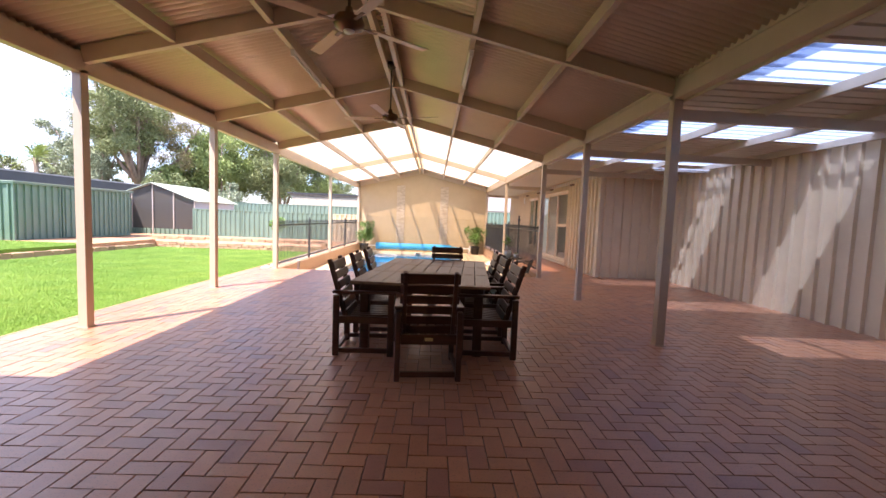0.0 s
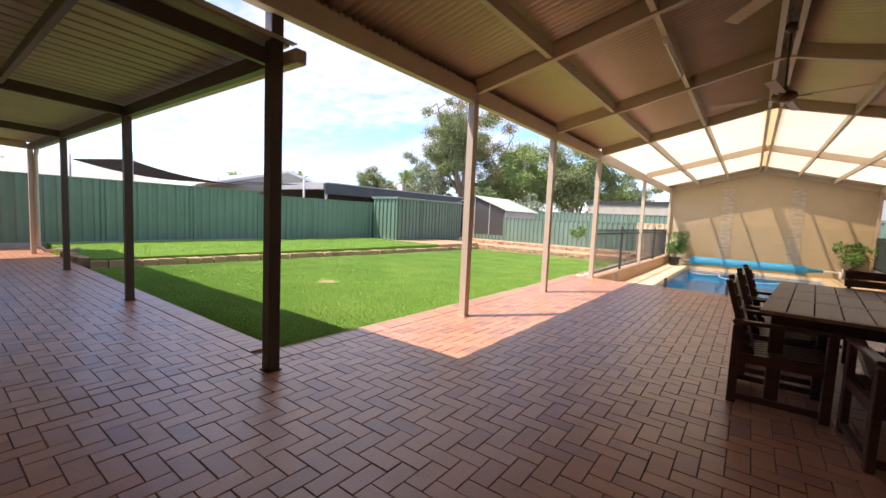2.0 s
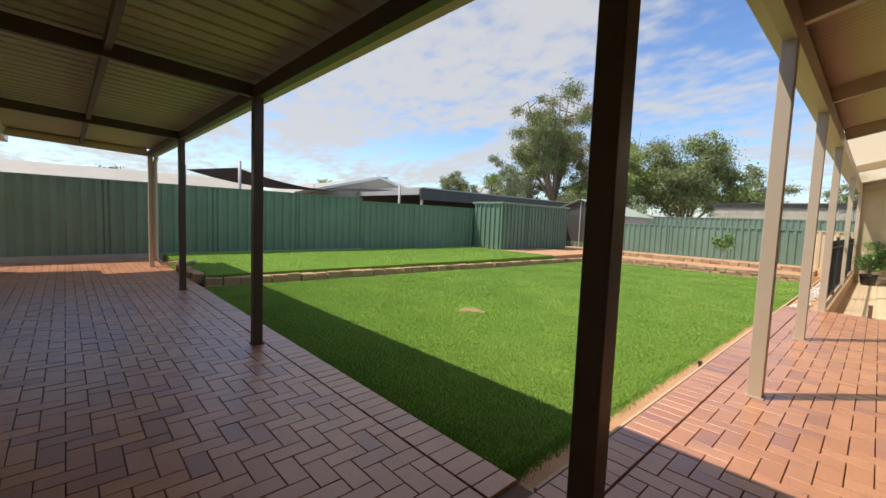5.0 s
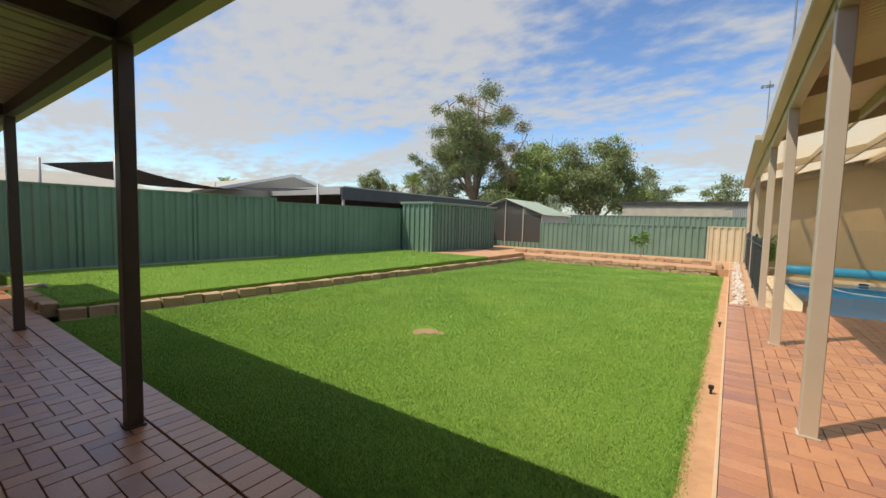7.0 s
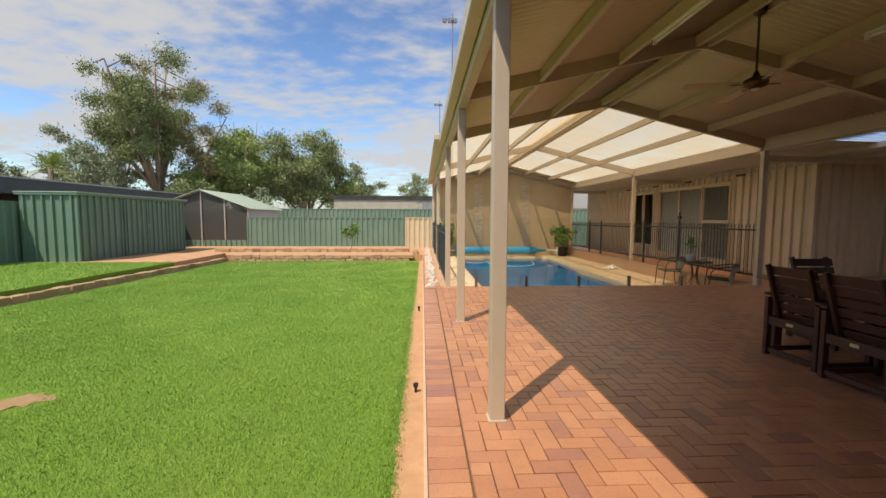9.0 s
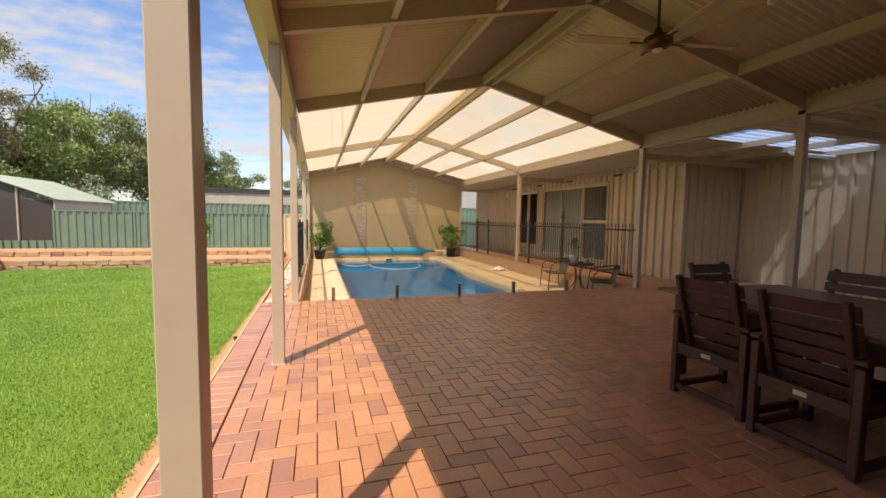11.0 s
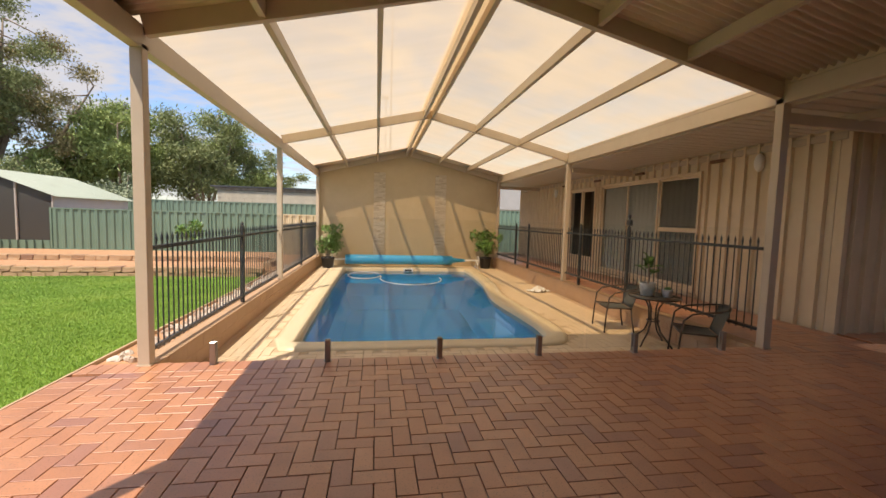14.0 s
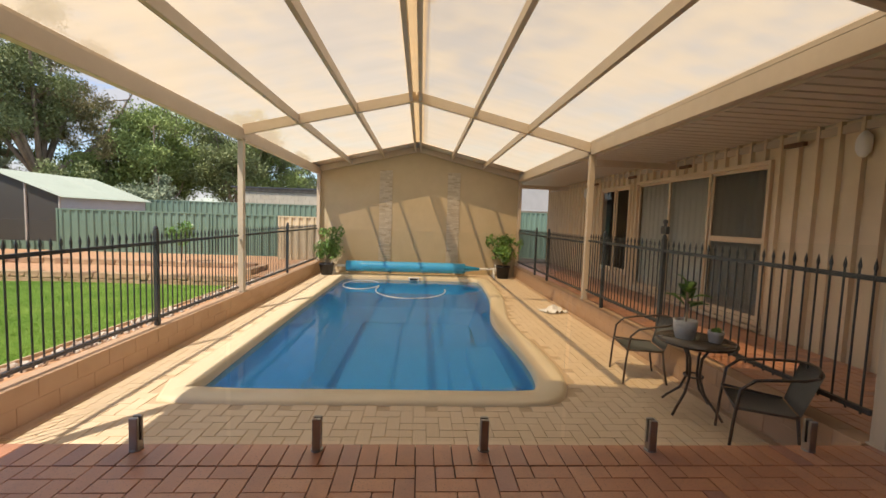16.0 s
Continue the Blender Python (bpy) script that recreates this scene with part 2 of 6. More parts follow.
COPING = material("cream_pool_shell", (0.72, 0.60, 0.40), (0.78, 0.66, 0.46), 0.4, scale=3, fine=120, bump=0.05, stain=(0.62, 0.5, 0.33), stain_amount=0.3)
POOLBLUE = material("blue_pool_shell", (0.10, 0.45, 0.86), (0.14, 0.52, 0.9), 0.4, scale=1.5, fine=60, bump=0.03)
TANWALL = material("tan_painted_brick", (0.50, 0.32, 0.19), (0.57, 0.38, 0.24), 0.8, scale=4, fine=110, bump=0.3, stain=(0.40, 0.25, 0.15), stain_amount=0.5)
SOIL = material("sandy_soil", (0.50, 0.27, 0.14), (0.62, 0.36, 0.20), 0.95, scale=6, fine=140, bump=0.6, dist=0.008, stain=(0.33, 0.19, 0.11), stain_scale=2)
EARTH = material("dry_ground", (0.26, 0.19, 0.12), (0.34, 0.26, 0.17), 0.95, scale=0.4, fine=30, bump=0.3, stain=(0.16, 0.17, 0.08))
GRASS = material("lawn_blades", (0.10, 0.24, 0.03), (0.41, 0.59, 0.15), 0.6, scale=0.8, fine=60, bump=0, stain=(0.52, 0.62, 0.15), stain_scale=0.9, stain_amount=0.5, pieces=True, spec=0.25)
TURF = material("lawn_ground", (0.13, 0.26, 0.03), (0.25, 0.41, 0.06), 0.9, scale=30, fine=160, bump=0.8, dist=0.02, stain=(0.17, 0.26, 0.05), stain_scale=0.5, stain_amount=0.6, spec=0.2)
TIMBER = material("dark_stained_timber", (0.058, 0.021, 0.013), (0.115, 0.043, 0.025), 0.36, scale=5, fine=50, bump=0.2, stretch=(1, 1, 9), dist=0.002)
TABLETOP = material("worn_table_timber", (0.20, 0.115, 0.06), (0.29, 0.175, 0.10), 0.42, scale=6, fine=60, bump=0.2, stretch=(9, 1, 9), dist=0.002, stain=(0.12, 0.065, 0.035), stain_amount=0.5, stain_scale=2)
BLACK = material("black_steel", (0.02, 0.022, 0.024), (0.035, 0.036, 0.04), 0.35, scale=6, fine=90, bump=0.04)
FENCEBLUE = material("charcoal_fence_paint", (0.028, 0.034, 0.04), (0.042, 0.05, 0.056), 0.45, scale=6, fine=90, bump=0.04)
STEEL = material("brushed_steel", (0.32, 0.30, 0.28), (0.42, 0.40, 0.37), 0.32, metal=1.0, scale=8, fine=120, bump=0.05)
WHITE = material("white_enamel", (0.84, 0.84, 0.82), (0.88, 0.87, 0.85), 0.4, scale=5, fine=80, bump=0.03)
FRAME = material("cream_window_frame", (0.7, 0.56, 0.39), (0.75, 0.61, 0.44), 0.4, scale=5, fine=80, bump=0.03)
SCREENED = glass_material("screened_glass", (0.9, 0.91, 0.9), opacity=0.35, dark=(0.05, 0.05, 0.045))
CURTAIN = material("pale_curtain", (0.90, 0.88, 0.80), (0.93, 0.91, 0.84), 0.9, scale=8, fine=120, bump=0.2)
# dark brown that stands in for the shade inside rooms, carport and aviary
INTERIOR_SHADE = material("interior_shade_brown", (0.10, 0.085, 0.07), (0.14, 0.12, 0.10), 0.9, scale=2, fine=40)
ROLLBLUE = material("blue_pool_cover", (0.04, 0.42, 0.86), (0.06, 0.50, 0.92), 0.35, scale=9, fine=60, bump=0.3, dist=0.006)
GLASS = glass_material("clear_glass", (0.985, 0.992, 0.988))
WINGLASS = glass_material("window_glass", (0.97, 0.98, 0.975))
OPAL = opal_material("cream_opal_sheet", (0.92, 0.83, 0.69), 0.70)
CLEAR = opal_material("clear_corrugated_sheet", (0.66, 0.75, 0.87), 0.60)
CONCRETE = material("grey_concrete", (0.40, 0.37, 0.33), (0.5, 0.46, 0.41), 0.9, scale=5, fine=90, bump=0.3, stain=(0.3, 0.27, 0.23))


# ---- mesh helpers ----
def part(name, bm, mat, parent=None, label="", smooth=False):
    """Links a bmesh as one mesh object, under parent if given."""
    me = bpy.data.meshes.new(name)
    bmesh.ops.recalc_face_normals(bm, faces=bm.faces)
    bm.to_mesh(me)
    bm.free()
    if smooth:
        me.polygons.foreach_set("use_smooth", [True] * len(me.polygons))
    me.materials.append(mat)
    ob = new(name, me)
    if parent:
        ob.parent = parent
    if label:
        ob["label"] = label
    return ob


def empty(name, m, label, category, group="", kind=""):
    ob = new(name)
    ob.matrix_basis = m
    return tagged(ob, label, category, group, kind)


def box(bm, x0, x1, y0, y1, z0, z1, bevel=0.0):
    v = bmesh.ops.create_cube(bm, size=1, matrix=Matrix.Translation(((x0 + x1) / 2, (y0 + y1) / 2, (z0 + z1) / 2)) @ Matrix.Diagonal((abs(x1 - x0), abs(y1 - y0), abs(z1 - z0), 1)))["verts"]
    if bevel:
        e = list({e for a in v for e in a.link_edges})
        bmesh.ops.bevel(bm, geom=e, offset=bevel, segments=1, affect="EDGES")


def boxed(x0, x1, y0, y1, z0, z1, bevel=0.0):
    bm = bmesh.new()
    box(bm, x0, x1, y0, y1, z0, z1, bevel)
    return bm


def bar(bm, p, q, w, h, bevel=0.0, upv=(0, 0, 1)):
    """A rectangular bar from p to q, w across and h along upv."""
    p, q = Vector(p), Vector(q)
    d = (q - p).normalized()
    side = d.cross(Vector(upv))
    side = side.normalized() if side.length > 1e-4 else Vector((1, 0, 0))
    u = side.cross(d).normalized()
    m = Matrix((side, d, u)).transposed().to_4x4()
    v = bmesh.ops.create_cube(bm, size=1, matrix=Matrix.Translation((p + q) / 2) @ m @ Matrix.Diagonal((w, (q - p).length, h, 1)))["verts"]
    if bevel:
        e = list({e for a in v for e in a.link_edges})
        bmesh.ops.bevel(bm, geom=e, offset=bevel, segments=1, affect="EDGES")


def barred(p, q, w, h, bevel=0.0, upv=(0, 0, 1)):
    bm = bmesh.new()
    bar(bm, p, q, w, h, bevel, upv)
    return bm


def tube(bm, pts, r, n=8, r2=None, cap=True):
    """A round tube along pts, tapering from r to r2."""
    pts = [Vector(p) for p in pts]
    r2 = r if r2 is None else r2
    rings = []
    side = None
    for i, p in enumerate(pts):
        d = (pts[min(i + 1, len(pts) - 1)] - pts[max(i - 1, 0)]).normalized()
        if side is None:
            side = d.orthogonal().normalized()
        side = (side - d * side.dot(d)).normalized()
        o = d.cross(side)
        k = r + (r2 - r) * i / max(len(pts) - 1, 1)
        rings.append([bm.verts.new(p + (side * math.cos(a) + o * math.sin(a)) * k) for a in [2 * math.pi * j / n for j in range(n)]])
    for a, b in zip(rings, rings[1:]):
        for j in range(n):
            bm.faces.new((a[j], a[(j + 1) % n], b[(j + 1) % n], b[j]))
    if cap:
        bm.faces.new(rings[0][::-1]); bm.faces.new(rings[-1])


def tubed(pts, r, n=8, r2=None):
    bm = bmesh.new()
    tube(bm, pts, r, n, r2)
    return bm


def lathe(bm, profile, n=24, at=(0, 0, 0)):
    """Turns (radius, height) pairs round the z axis."""
    rings = []
    for r, z in profile:
        rings.append([bm.verts.new((at[0] + r * math.cos(2 * math.pi * j / n), at[1] + r * math.sin(2 * math.pi * j / n), at[2] + z)) for j in range(n)])
    for a, b in zip(rings, rings[1:]):
        for j in range(n):
            bm.faces.new((a[j], a[(j + 1) % n], b[(j + 1) % n], b[j]))
    if profile[0][0] > 1e-4:
        bm.faces.new(rings[0][::-1])
    if profile[-1][0] > 1e-4:
        bm.faces.new(rings[-1])
    bmesh.ops.remove_doubles(bm, verts=bm.verts, dist=1e-5)


def lathed(profile, n=24, at=(0, 0, 0)):
    bm = bmesh.new()
    lathe(bm, profile, n, at)
    return bm


def ribs(length, kind):
    """(distance, height) along a sheet of that profile."""
    out = []
    if kind == "wave":
        pitch, n = 0.085, 6
        k = round(length / pitch)
        for i in range(k * n + 1):
            out.append((length * i / (k * n), 0.024 * math.sin(2 * math.pi * i / n)))
        return out
    pitch, h, w, f = {"pan": (1.2, 0.0, 0.02, 0.012), "trim": (0.19, 0.034, 0.022, 0.012), "wall": (0.25, 0.055, 0.04, 0.008), "fence": (0.26, 0.038, 0.085, 0.035)}[kind]
    k = max(1, round(length / pitch))
    p = length / k
    for i in range(k):
        s = i * p
        out += [(s, 0), (s + p / 2 - w / 2 - f, 0), (s + p / 2 - w / 2, h), (s + p / 2 + w / 2, h), (s + p / 2 + w / 2 + f, 0)]
    out.append((length, 0))
    return out


def sheet(name, start, along, across, length, reach, kind, mat, thick=0.004, normal=None, parent=None, smooth=False):
    """Profiled sheet: ribs repeat along `along`, run for `reach` along `across`, stand up along the normal. Closed, with thickness."""
    start, along, across = Vector(start), Vector(along).normalized(), Vector(across).normalized()
    nrm = Vector(normal) if normal else along.cross(across).normalized()
    prof = ribs(length, kind)
    verts, faces = [], []
    for off in (0, -thick):
        for e in (0, reach):
            for s, h in prof:
                verts.append(start + along * s + across * e + nrm * (h + off))
    n = len(prof)
    for i in range(n - 1):
        faces.append((i, i + 1, n + i + 1, n + i))
        faces.append((2 * n + i + 1, 2 * n + i, 3 * n + i, 3 * n + i + 1))
        faces.append((i + 1, i, 2 * n + i, 2 * n + i + 1))
        faces.append((n + i, n + i + 1, 3 * n + i + 1, 3 * n + i))
    faces += [(0, n, 3 * n, 2 * n), (n - 1, 3 * n - 1, 4 * n - 1, 2 * n - 1)]
    me = bpy.data.meshes.new(name)
    me.from_pydata([tuple(v) for v in verts], [], faces)
    me.materials.append(mat)
    if smooth:
        me.polygons.foreach_set("use_smooth", [True] * len(me.polygons))
    ob = new(name, me)
    if parent:
        ob.parent = parent
    return ob


# ---- plan ----
XL, XR, XM = -3.15, 3.42, 0.02            # post lines of the pavilion and its ridge
YS = [1.83, 4.52, 7.19, 10.0, 15.2, 20.85]  # frames of the pavilion
XW, XH, YC = 6.80, 5.08, 10.50            # far wall of the side bay, house wall beyond, and the step between them
YG = 20.95                                # rendered wall behind the pool
ZP = -0.35                                # paving round the pool
SLOPE = 0.236


def rafter_z(x):
    return 3.64 - SLOPE * abs(x - XM)


def lawn_z(y):
    return -0.06 - 0.011 * max(y - 2, 0)

# ---- ground ----
def flat(name, x0, x1, y0, y1, z, mat, label, category="ground", thick=0.2, parent=None):
    ob = part(name, boxed(x0, x1, y0, y1, z - thick, z), mat, parent)
    return tagged(ob, label, category, kind="structure")


# one sheet to the horizon, lowered under the built levels
bm = bmesh.new()
bmesh.ops.create_grid(bm, x_segments=2, y_segments=2, size=2500, matrix=Matrix.Translation((0, 0, -1.9)))
tagged(part("ground", bm, EARTH), "dry bare ground running out to the horizon", "ground", kind="structure")
flat("yard_soil", -30, -3.6, 1.9, 60, -0.42, EARTH, "dry earth under and beyond the fences", thick=1.5)
flat("side_soil", -3.62, 40, 20.9, 60, -0.42, EARTH, "dry earth beside the house", thick=1.4)

floor = flat("patio_base", -3.64, XW, -1.0, 10.03, -0.02, JOINT, "dark sand bed under the red brick paving of the patio", "paving", 1.2)
veranda_floor = flat("veranda_base", -15.4, -3.64, -1.0, 2.13, -0.02, JOINT, "dark sand bed under the red brick paving of the veranda", "paving", 1.2)
path_floor = flat("side_path_base", 3.33, XW, 10.03, 23, -0.02, JOINT, "sand bed under the red brick path along the house", "paving", 1.2)
# paving round the pool, with the basin left open
pool_floor = empty("pool_paving", Matrix(), "cream brick paving around the sunken pool", "paving", kind="structure")

# lawn: gently falling sheet with a worn hollow in it
def lawn(name, x0, x1, y0, y1, z_of, label, step=0.25):
    nx, ny = max(2, int((x1 - x0) / step)), max(2, int((y1 - y0) / step))
    vs, fs = [], []
    for j in range(ny + 1):
        for i in range(nx + 1):
            x, y = x0 + (x1 - x0) * i / nx, y0 + (y1 - y0) * j / ny
            vs.append((x, y, z_of(x, y)))
    w = nx + 1
    for j in range(ny):
        for i in range(nx):
            fs.append((j * w + i, j * w + i + 1, j * w + w + i + 1, j * w + w + i))
    base = len(vs)
    me = bpy.data.meshes.new(name)
    me.from_pydata(vs, [], fs)
    me.materials.append(TURF)
    ob = new(name, me)
    sol = ob.modifiers.new("thickness", "SOLIDIFY"); sol.thickness = 0.3; sol.offset = -1
    return tagged(ob, label, "lawn", kind="structure")


LX0, LX1, LY0, LY1 = -10.8, -3.83, 2.13, 17.1
def low_z(x, y):
    return lawn_z(y) + 0.012 * noise.noise((x * 0.7, y * 0.7, 0)) - 0.03 * math.exp(-((x + 6.9) ** 2 / 0.1 + (y - 5.15) ** 2 / 0.1))
def high_z(x, y):
    return 0.12 + 0.012 * noise.noise((x * 0.7, y * 0.7, 3)) - 0.004 * max(y - 2, 0)
lawn("lawn", LX0, LX1, LY0, LY1, low_z, "lush green mown lawn below the retaining edge")
lawn("upper_lawn", -15.4, -10.98, 2.3, 14.1, high_z, "green strip of lawn between retaining edge and fence")
bm = bmesh.new()
for i in range(44):
    y0, y1 = 2.13 + i * 0.45, 2.13 + (i + 1) * 0.45
    box(bm, LX1 - 0.02, -3.62, y0, y1, lawn_z(y0) - 0.6, lawn_z(y0) - 0.008)
tagged(part("soil_strip", bm, SOIL), "bare sandy soil strip between lawn and paving edge", "soil", kind="structure")
tagged(part("back_soil", boxed(-15.4, -3.3, 17.25, 27, -1.0, 0.0), SOIL), "sandy soil terrace behind the lawn", "soil", kind="structure")
tagged(part("shed_soil", boxed(-15.4, -10.98, 14.1, 17.25, -1.0, 0.07), SOIL), "sandy soil pad in front of the garden shed", "soil", kind="structure")
tagged(part("gravel_bed", boxed(-3.62, -3.27, 10.03, 20.9, -1.0, -0.03), SOIL), "sandy bed with loose white stones beside the pool fence", "soil", kind="structure")

# ---- pavilion: posts, beams, rafters, purlins, sheets ----
def post(x, y, z0, z1, w, mat, label, group, name="post"):
    ob = part(name, boxed(-w / 2, w / 2, -w / 2, w / 2, 0, z1 - z0, 0.004), mat)
    ob.matrix_basis = pose(x, y, z0)
    base = part("base_plate", boxed(-w / 2 - 0.012, w / 2 + 0.012, -w / 2 - 0.012, w / 2 + 0.012, 0.0, 0.012), mat, ob)
    return tagged(ob, label, "post", group)


for i, y in enumerate(YS):
    post(XL if i else -3.22, y if i else 1.80, 0 if i < 5 else ZP, 2.84, 0.1, BEIGE if i else DARKSTEEL, "square beige steel post of the pavilion" if i else "square dark brown steel corner post where veranda meets pavilion", "pavilion posts")
    post(XR, y, 0, 2.86, 0.1, BEIGE, "square beige steel post of the pavilion", "pavilion posts")

pavilion = empty("pavilion_roof", Matrix(), "gabled pavilion roof of beige steel with cream opal sheets over the pool", "roof", kind="structure")
# roof carried on unseen behind the patio, to keep sun off its floor
Y0R = -1.6
for x in (XL, XR):
    part("edge_beam", boxed(x - 0.05, x + 0.05, Y0R, YG, 2.80, 3.0, 0.004), BEIGE, pavilion)
part("flashing", boxed(XR + 0.053, XR + 0.07, Y0R, YG, 2.772, 2.9), BEIGE, pavilion)
part("flashing", boxed(XR - 0.05, XR + 0.16, Y0R, YG, 3.004, 3.07), BEIGE, pavilion)
part("gutter", boxed(XL - 0.17, XL - 0.053, 1.7, YS[3] + 0.12, 2.90, 3.09, 0.012), BEIGE, pavilion)
part("gutter", boxed(XL - 0.27, XL - 0.053, YS[3] + 0.13, YG, 2.97, 3.075, 0.008), BEIGE, pavilion)
for y in YS + [-0.6]:
    for s in (-1, 1):
        xe = XL + 0.052 if s < 0 else XR - 0.052
        part("rafter", barred((xe, y, rafter_z(xe) + 0.09), (XM, y, rafter_z(XM) + 0.09), 0.07, 0.18, 0.003), BEIGE, pavilion)
        part("gusset", boxed(XM + (0.0 if s > 0 else -0.16), XM + (0.16 if s > 0 else 0), y - 0.045, y - 0.037, rafter_z(XM) - 0.02, rafter_z(XM) + 0.1), BEIGE, pavilion)
bounds = [Y0R, -0.6] + YS
for ya, yb in zip(bounds, bounds[1:]):
    for dx in (0.085, 1.1, 2.14):
        for s in (-1, 1):
            x = XM + s * dx
            z = rafter_z(x) + 0.09
            bm = bmesh.new()
            bar(bm, (x, ya + 0.036, z), (x, yb - 0.036, z), 0.05, 0.14, 0.003)
            bar(bm, (x - 0.03, ya + 0.036, z - 0.068), (x - 0.03, yb - 0.036, z - 0.068), 0.012, 0.006)
            part("purlin", bm, BEIGE, pavilion)
for s in (-1, 1):
    xe = XL - 0.16 if s < 0 else XR + 0.1
    top = Vector((XM, Y0R, rafter_z(XM) + 0.205))
    low = Vector((xe, Y0R, rafter_z(xe) + 0.205))
    d = (low - top)
    up_n = Vector((-d.z, 0, d.x)) if d.x > 0 else Vector((d.z, 0, -d.x))
    up_n.normalize()
    sheet("roof_sheet", top, (0, 1, 0), d, YS[3] - Y0R, d.length, "wave", SHEET, 0.003, up_n, pavilion, True)
    o = sheet("opal_sheet", top + Vector((0, YS[3] - Y0R + 0.01, 0)), (0, 1, 0), d, 20.22 - YS[3], d.length, "pan", OPAL, 0.002, up_n, pavilion)
    o["label"] = "cream translucent opal roof sheet"
    # opaque end strip, added so the top of the gable wall lies in shadow
    sheet("shade_capping", top + Vector((0, 20.2 - Y0R + 0.03, 0.006)), (0, 1, 0), d, 0.9, d.length, "wave", SHEET, 0.003, up_n, pavilion, True)
part("ridge_cap", boxed(XM - 0.16, XM + 0.16, YS[3] + 0.02, 20.2, rafter_z(XM) + 0.2, rafter_z(XM) + 0.225), OPAL, pavilion, "cream translucent ridge strip")
part("ridge_cap", boxed(XM - 0.16, XM + 0.16, Y0R, YS[3], rafter_z(XM) + 0.19, rafter_z(XM) + 0.222), SHEET, pavilion)

# side bay roof over the path to the house, with clear strips
bay = empty("side_bay_roof", Matrix(), "low ribbed roof over the side bay with clear skylight strips", "roof", kind="structure")
def bay_z(x):
    return 2.735 - 0.012 * (x - 3.5)
d = Vector((1, 0, -0.012)).normalized()
cuts = [(-0.9, 2.95, 0), (2.95, 3.75, 1), (3.75, 5.3, 0), (5.3, 6.1, 1), (6.1, 7.95, 0), (7.95, 8.75, 1), (8.75, 23.0, 0)]
SKY0, SKY1 = XR + 0.1, 6.68
for a, b, clear in cuts:
    x_far = XW + 0.02
    def strip(xa, xb, ya, yb, mat, name):
        L = (xb - xa) / d.x
        sheet(name, (xa, ya, bay_z(xa) + 0.05), (0, 1, 0), d, yb - ya, L, "trim", mat, 0.002, (0.012, 0, 1), bay)
    if clear:
        strip(XR + 0.052, SKY0, a, b, SOFFIT, "roof_sheet")
        strip(SKY0, SKY1, a, b, CLEAR, "skylight_sheet")
        strip(SKY1, x_far, a, b, SOFFIT, "roof_sheet")
    elif b > YC:
        strip(XR + 0.052, x_far, a, YC, SOFFIT, "roof_sheet")
        strip(XR + 0.052, XH + 0.05, YC, b, SOFFIT, "roof_sheet")
    else:
        strip(XR + 0.052, x_far, a, b, SOFFIT, "roof_sheet")
for x, y1 in ((4.45, YC), (5.5, YC - 0.02), (6.6, YC - 0.02)):
    part("purlin", barred((x, -0.9, bay_z(x) + 0.0), (x, y1, bay_z(x) + 0.0), 0.05, 0.1, 0.003), BEIGE, bay)
for y in YS[:4]:
    part("cross_beam", barred((XR + 0.052, y, bay_z(XR) - 0.09), (XW if y < YC else XH, y, bay_z(XW) - 0.09), 0.05, 0.12, 0.003), BEIGE, bay)
for y in (15.12, 20.85):
    part("cross_beam", barred((XR + 0.052, y, bay_z(XR) - 0.09), (XH - 0.05, y, bay_z(XH) - 0.09), 0.05, 0.12, 0.003), BEIGE, bay)

# veranda roof
ver = empty("veranda_roof", Matrix(), "low veranda roof of ribbed steel on slender brown posts", "roof", kind="structure")
def ver_z(y):
    return 2.66 - 0.05 * (y + 0.4)
d = Vector((0, 1, -0.05)).normalized()
# sheet runs back unseen past the fascia, added to stop a sun patch
sheet("roof_sheet", (-13.75, -0.92, ver_z(-0.92) + 0.06), (1, 0, 0), d, 10.68, 2.83, "trim", VSHEET, 0.003, (0, 0.05, 1), ver)
for x in (-3.28, -6.79, -10.34, -13.62):
    part("cross_beam", barred((x, -0.36, ver_z(-0.36) - 0.05), (x, 1.77, ver_z(1.77) - 0.05), 0.06, 0.12, 0.003), DARKSTEEL if x > -13 else BEIGE, ver)
for xa, xb in ((-3.31, -6.76), (-6.82, -10.31), (-10.37, -13.59)):
    part("purlin", barred((xa, 0.69, ver_z(0.69) - 0.02), (xb, 0.69, ver_z(0.69) - 0.02), 0.05, 0.09, 0.003), DARKSTEEL, ver)
part("end_fascia", barred((-13.72, -0.36, ver_z(-0.36) + 0.02), (-13.72, 1.77, ver_z(1.77) + 0.02), 0.04, 0.2, 0.003), BEIGE, ver, "beige end fascia")
part("edge_beam", boxed(-13.7, XL - 0.055, 1.78, 1.86, 2.43, 2.56, 0.003), DARKSTEEL, ver)
part("gutter", boxed(-13.75, XL + 0.12, 1.863, 1.965, 2.45, 2.56, 0.01), BEIGE, ver, "pale beige metal gutter")
for x, w in ((-6.79, 0.09), (-10.34, 0.09), (-13.62, 0.09)):
    post(x, 1.82, 0, 2.43, w, DARKSTEEL if x > -13 else BEIGE, "square dark brown steel veranda post" if x > -13 else "square beige steel post at the veranda's end", "veranda posts")
dp = tagged(part("downpipe", tubed([(-13.55, 1.92, 2.55), (-13.55, 1.92, 2.42), (-13.55, 1.90, 2.3), (-13.55, 1.90, 0.2), (-13.5, 2.0, 0.08), (-12.8, 2.5, 0.16)], 0.04, 10), BEIGE, smooth=True), "beige downpipe running down the veranda's end post", "downpipe")

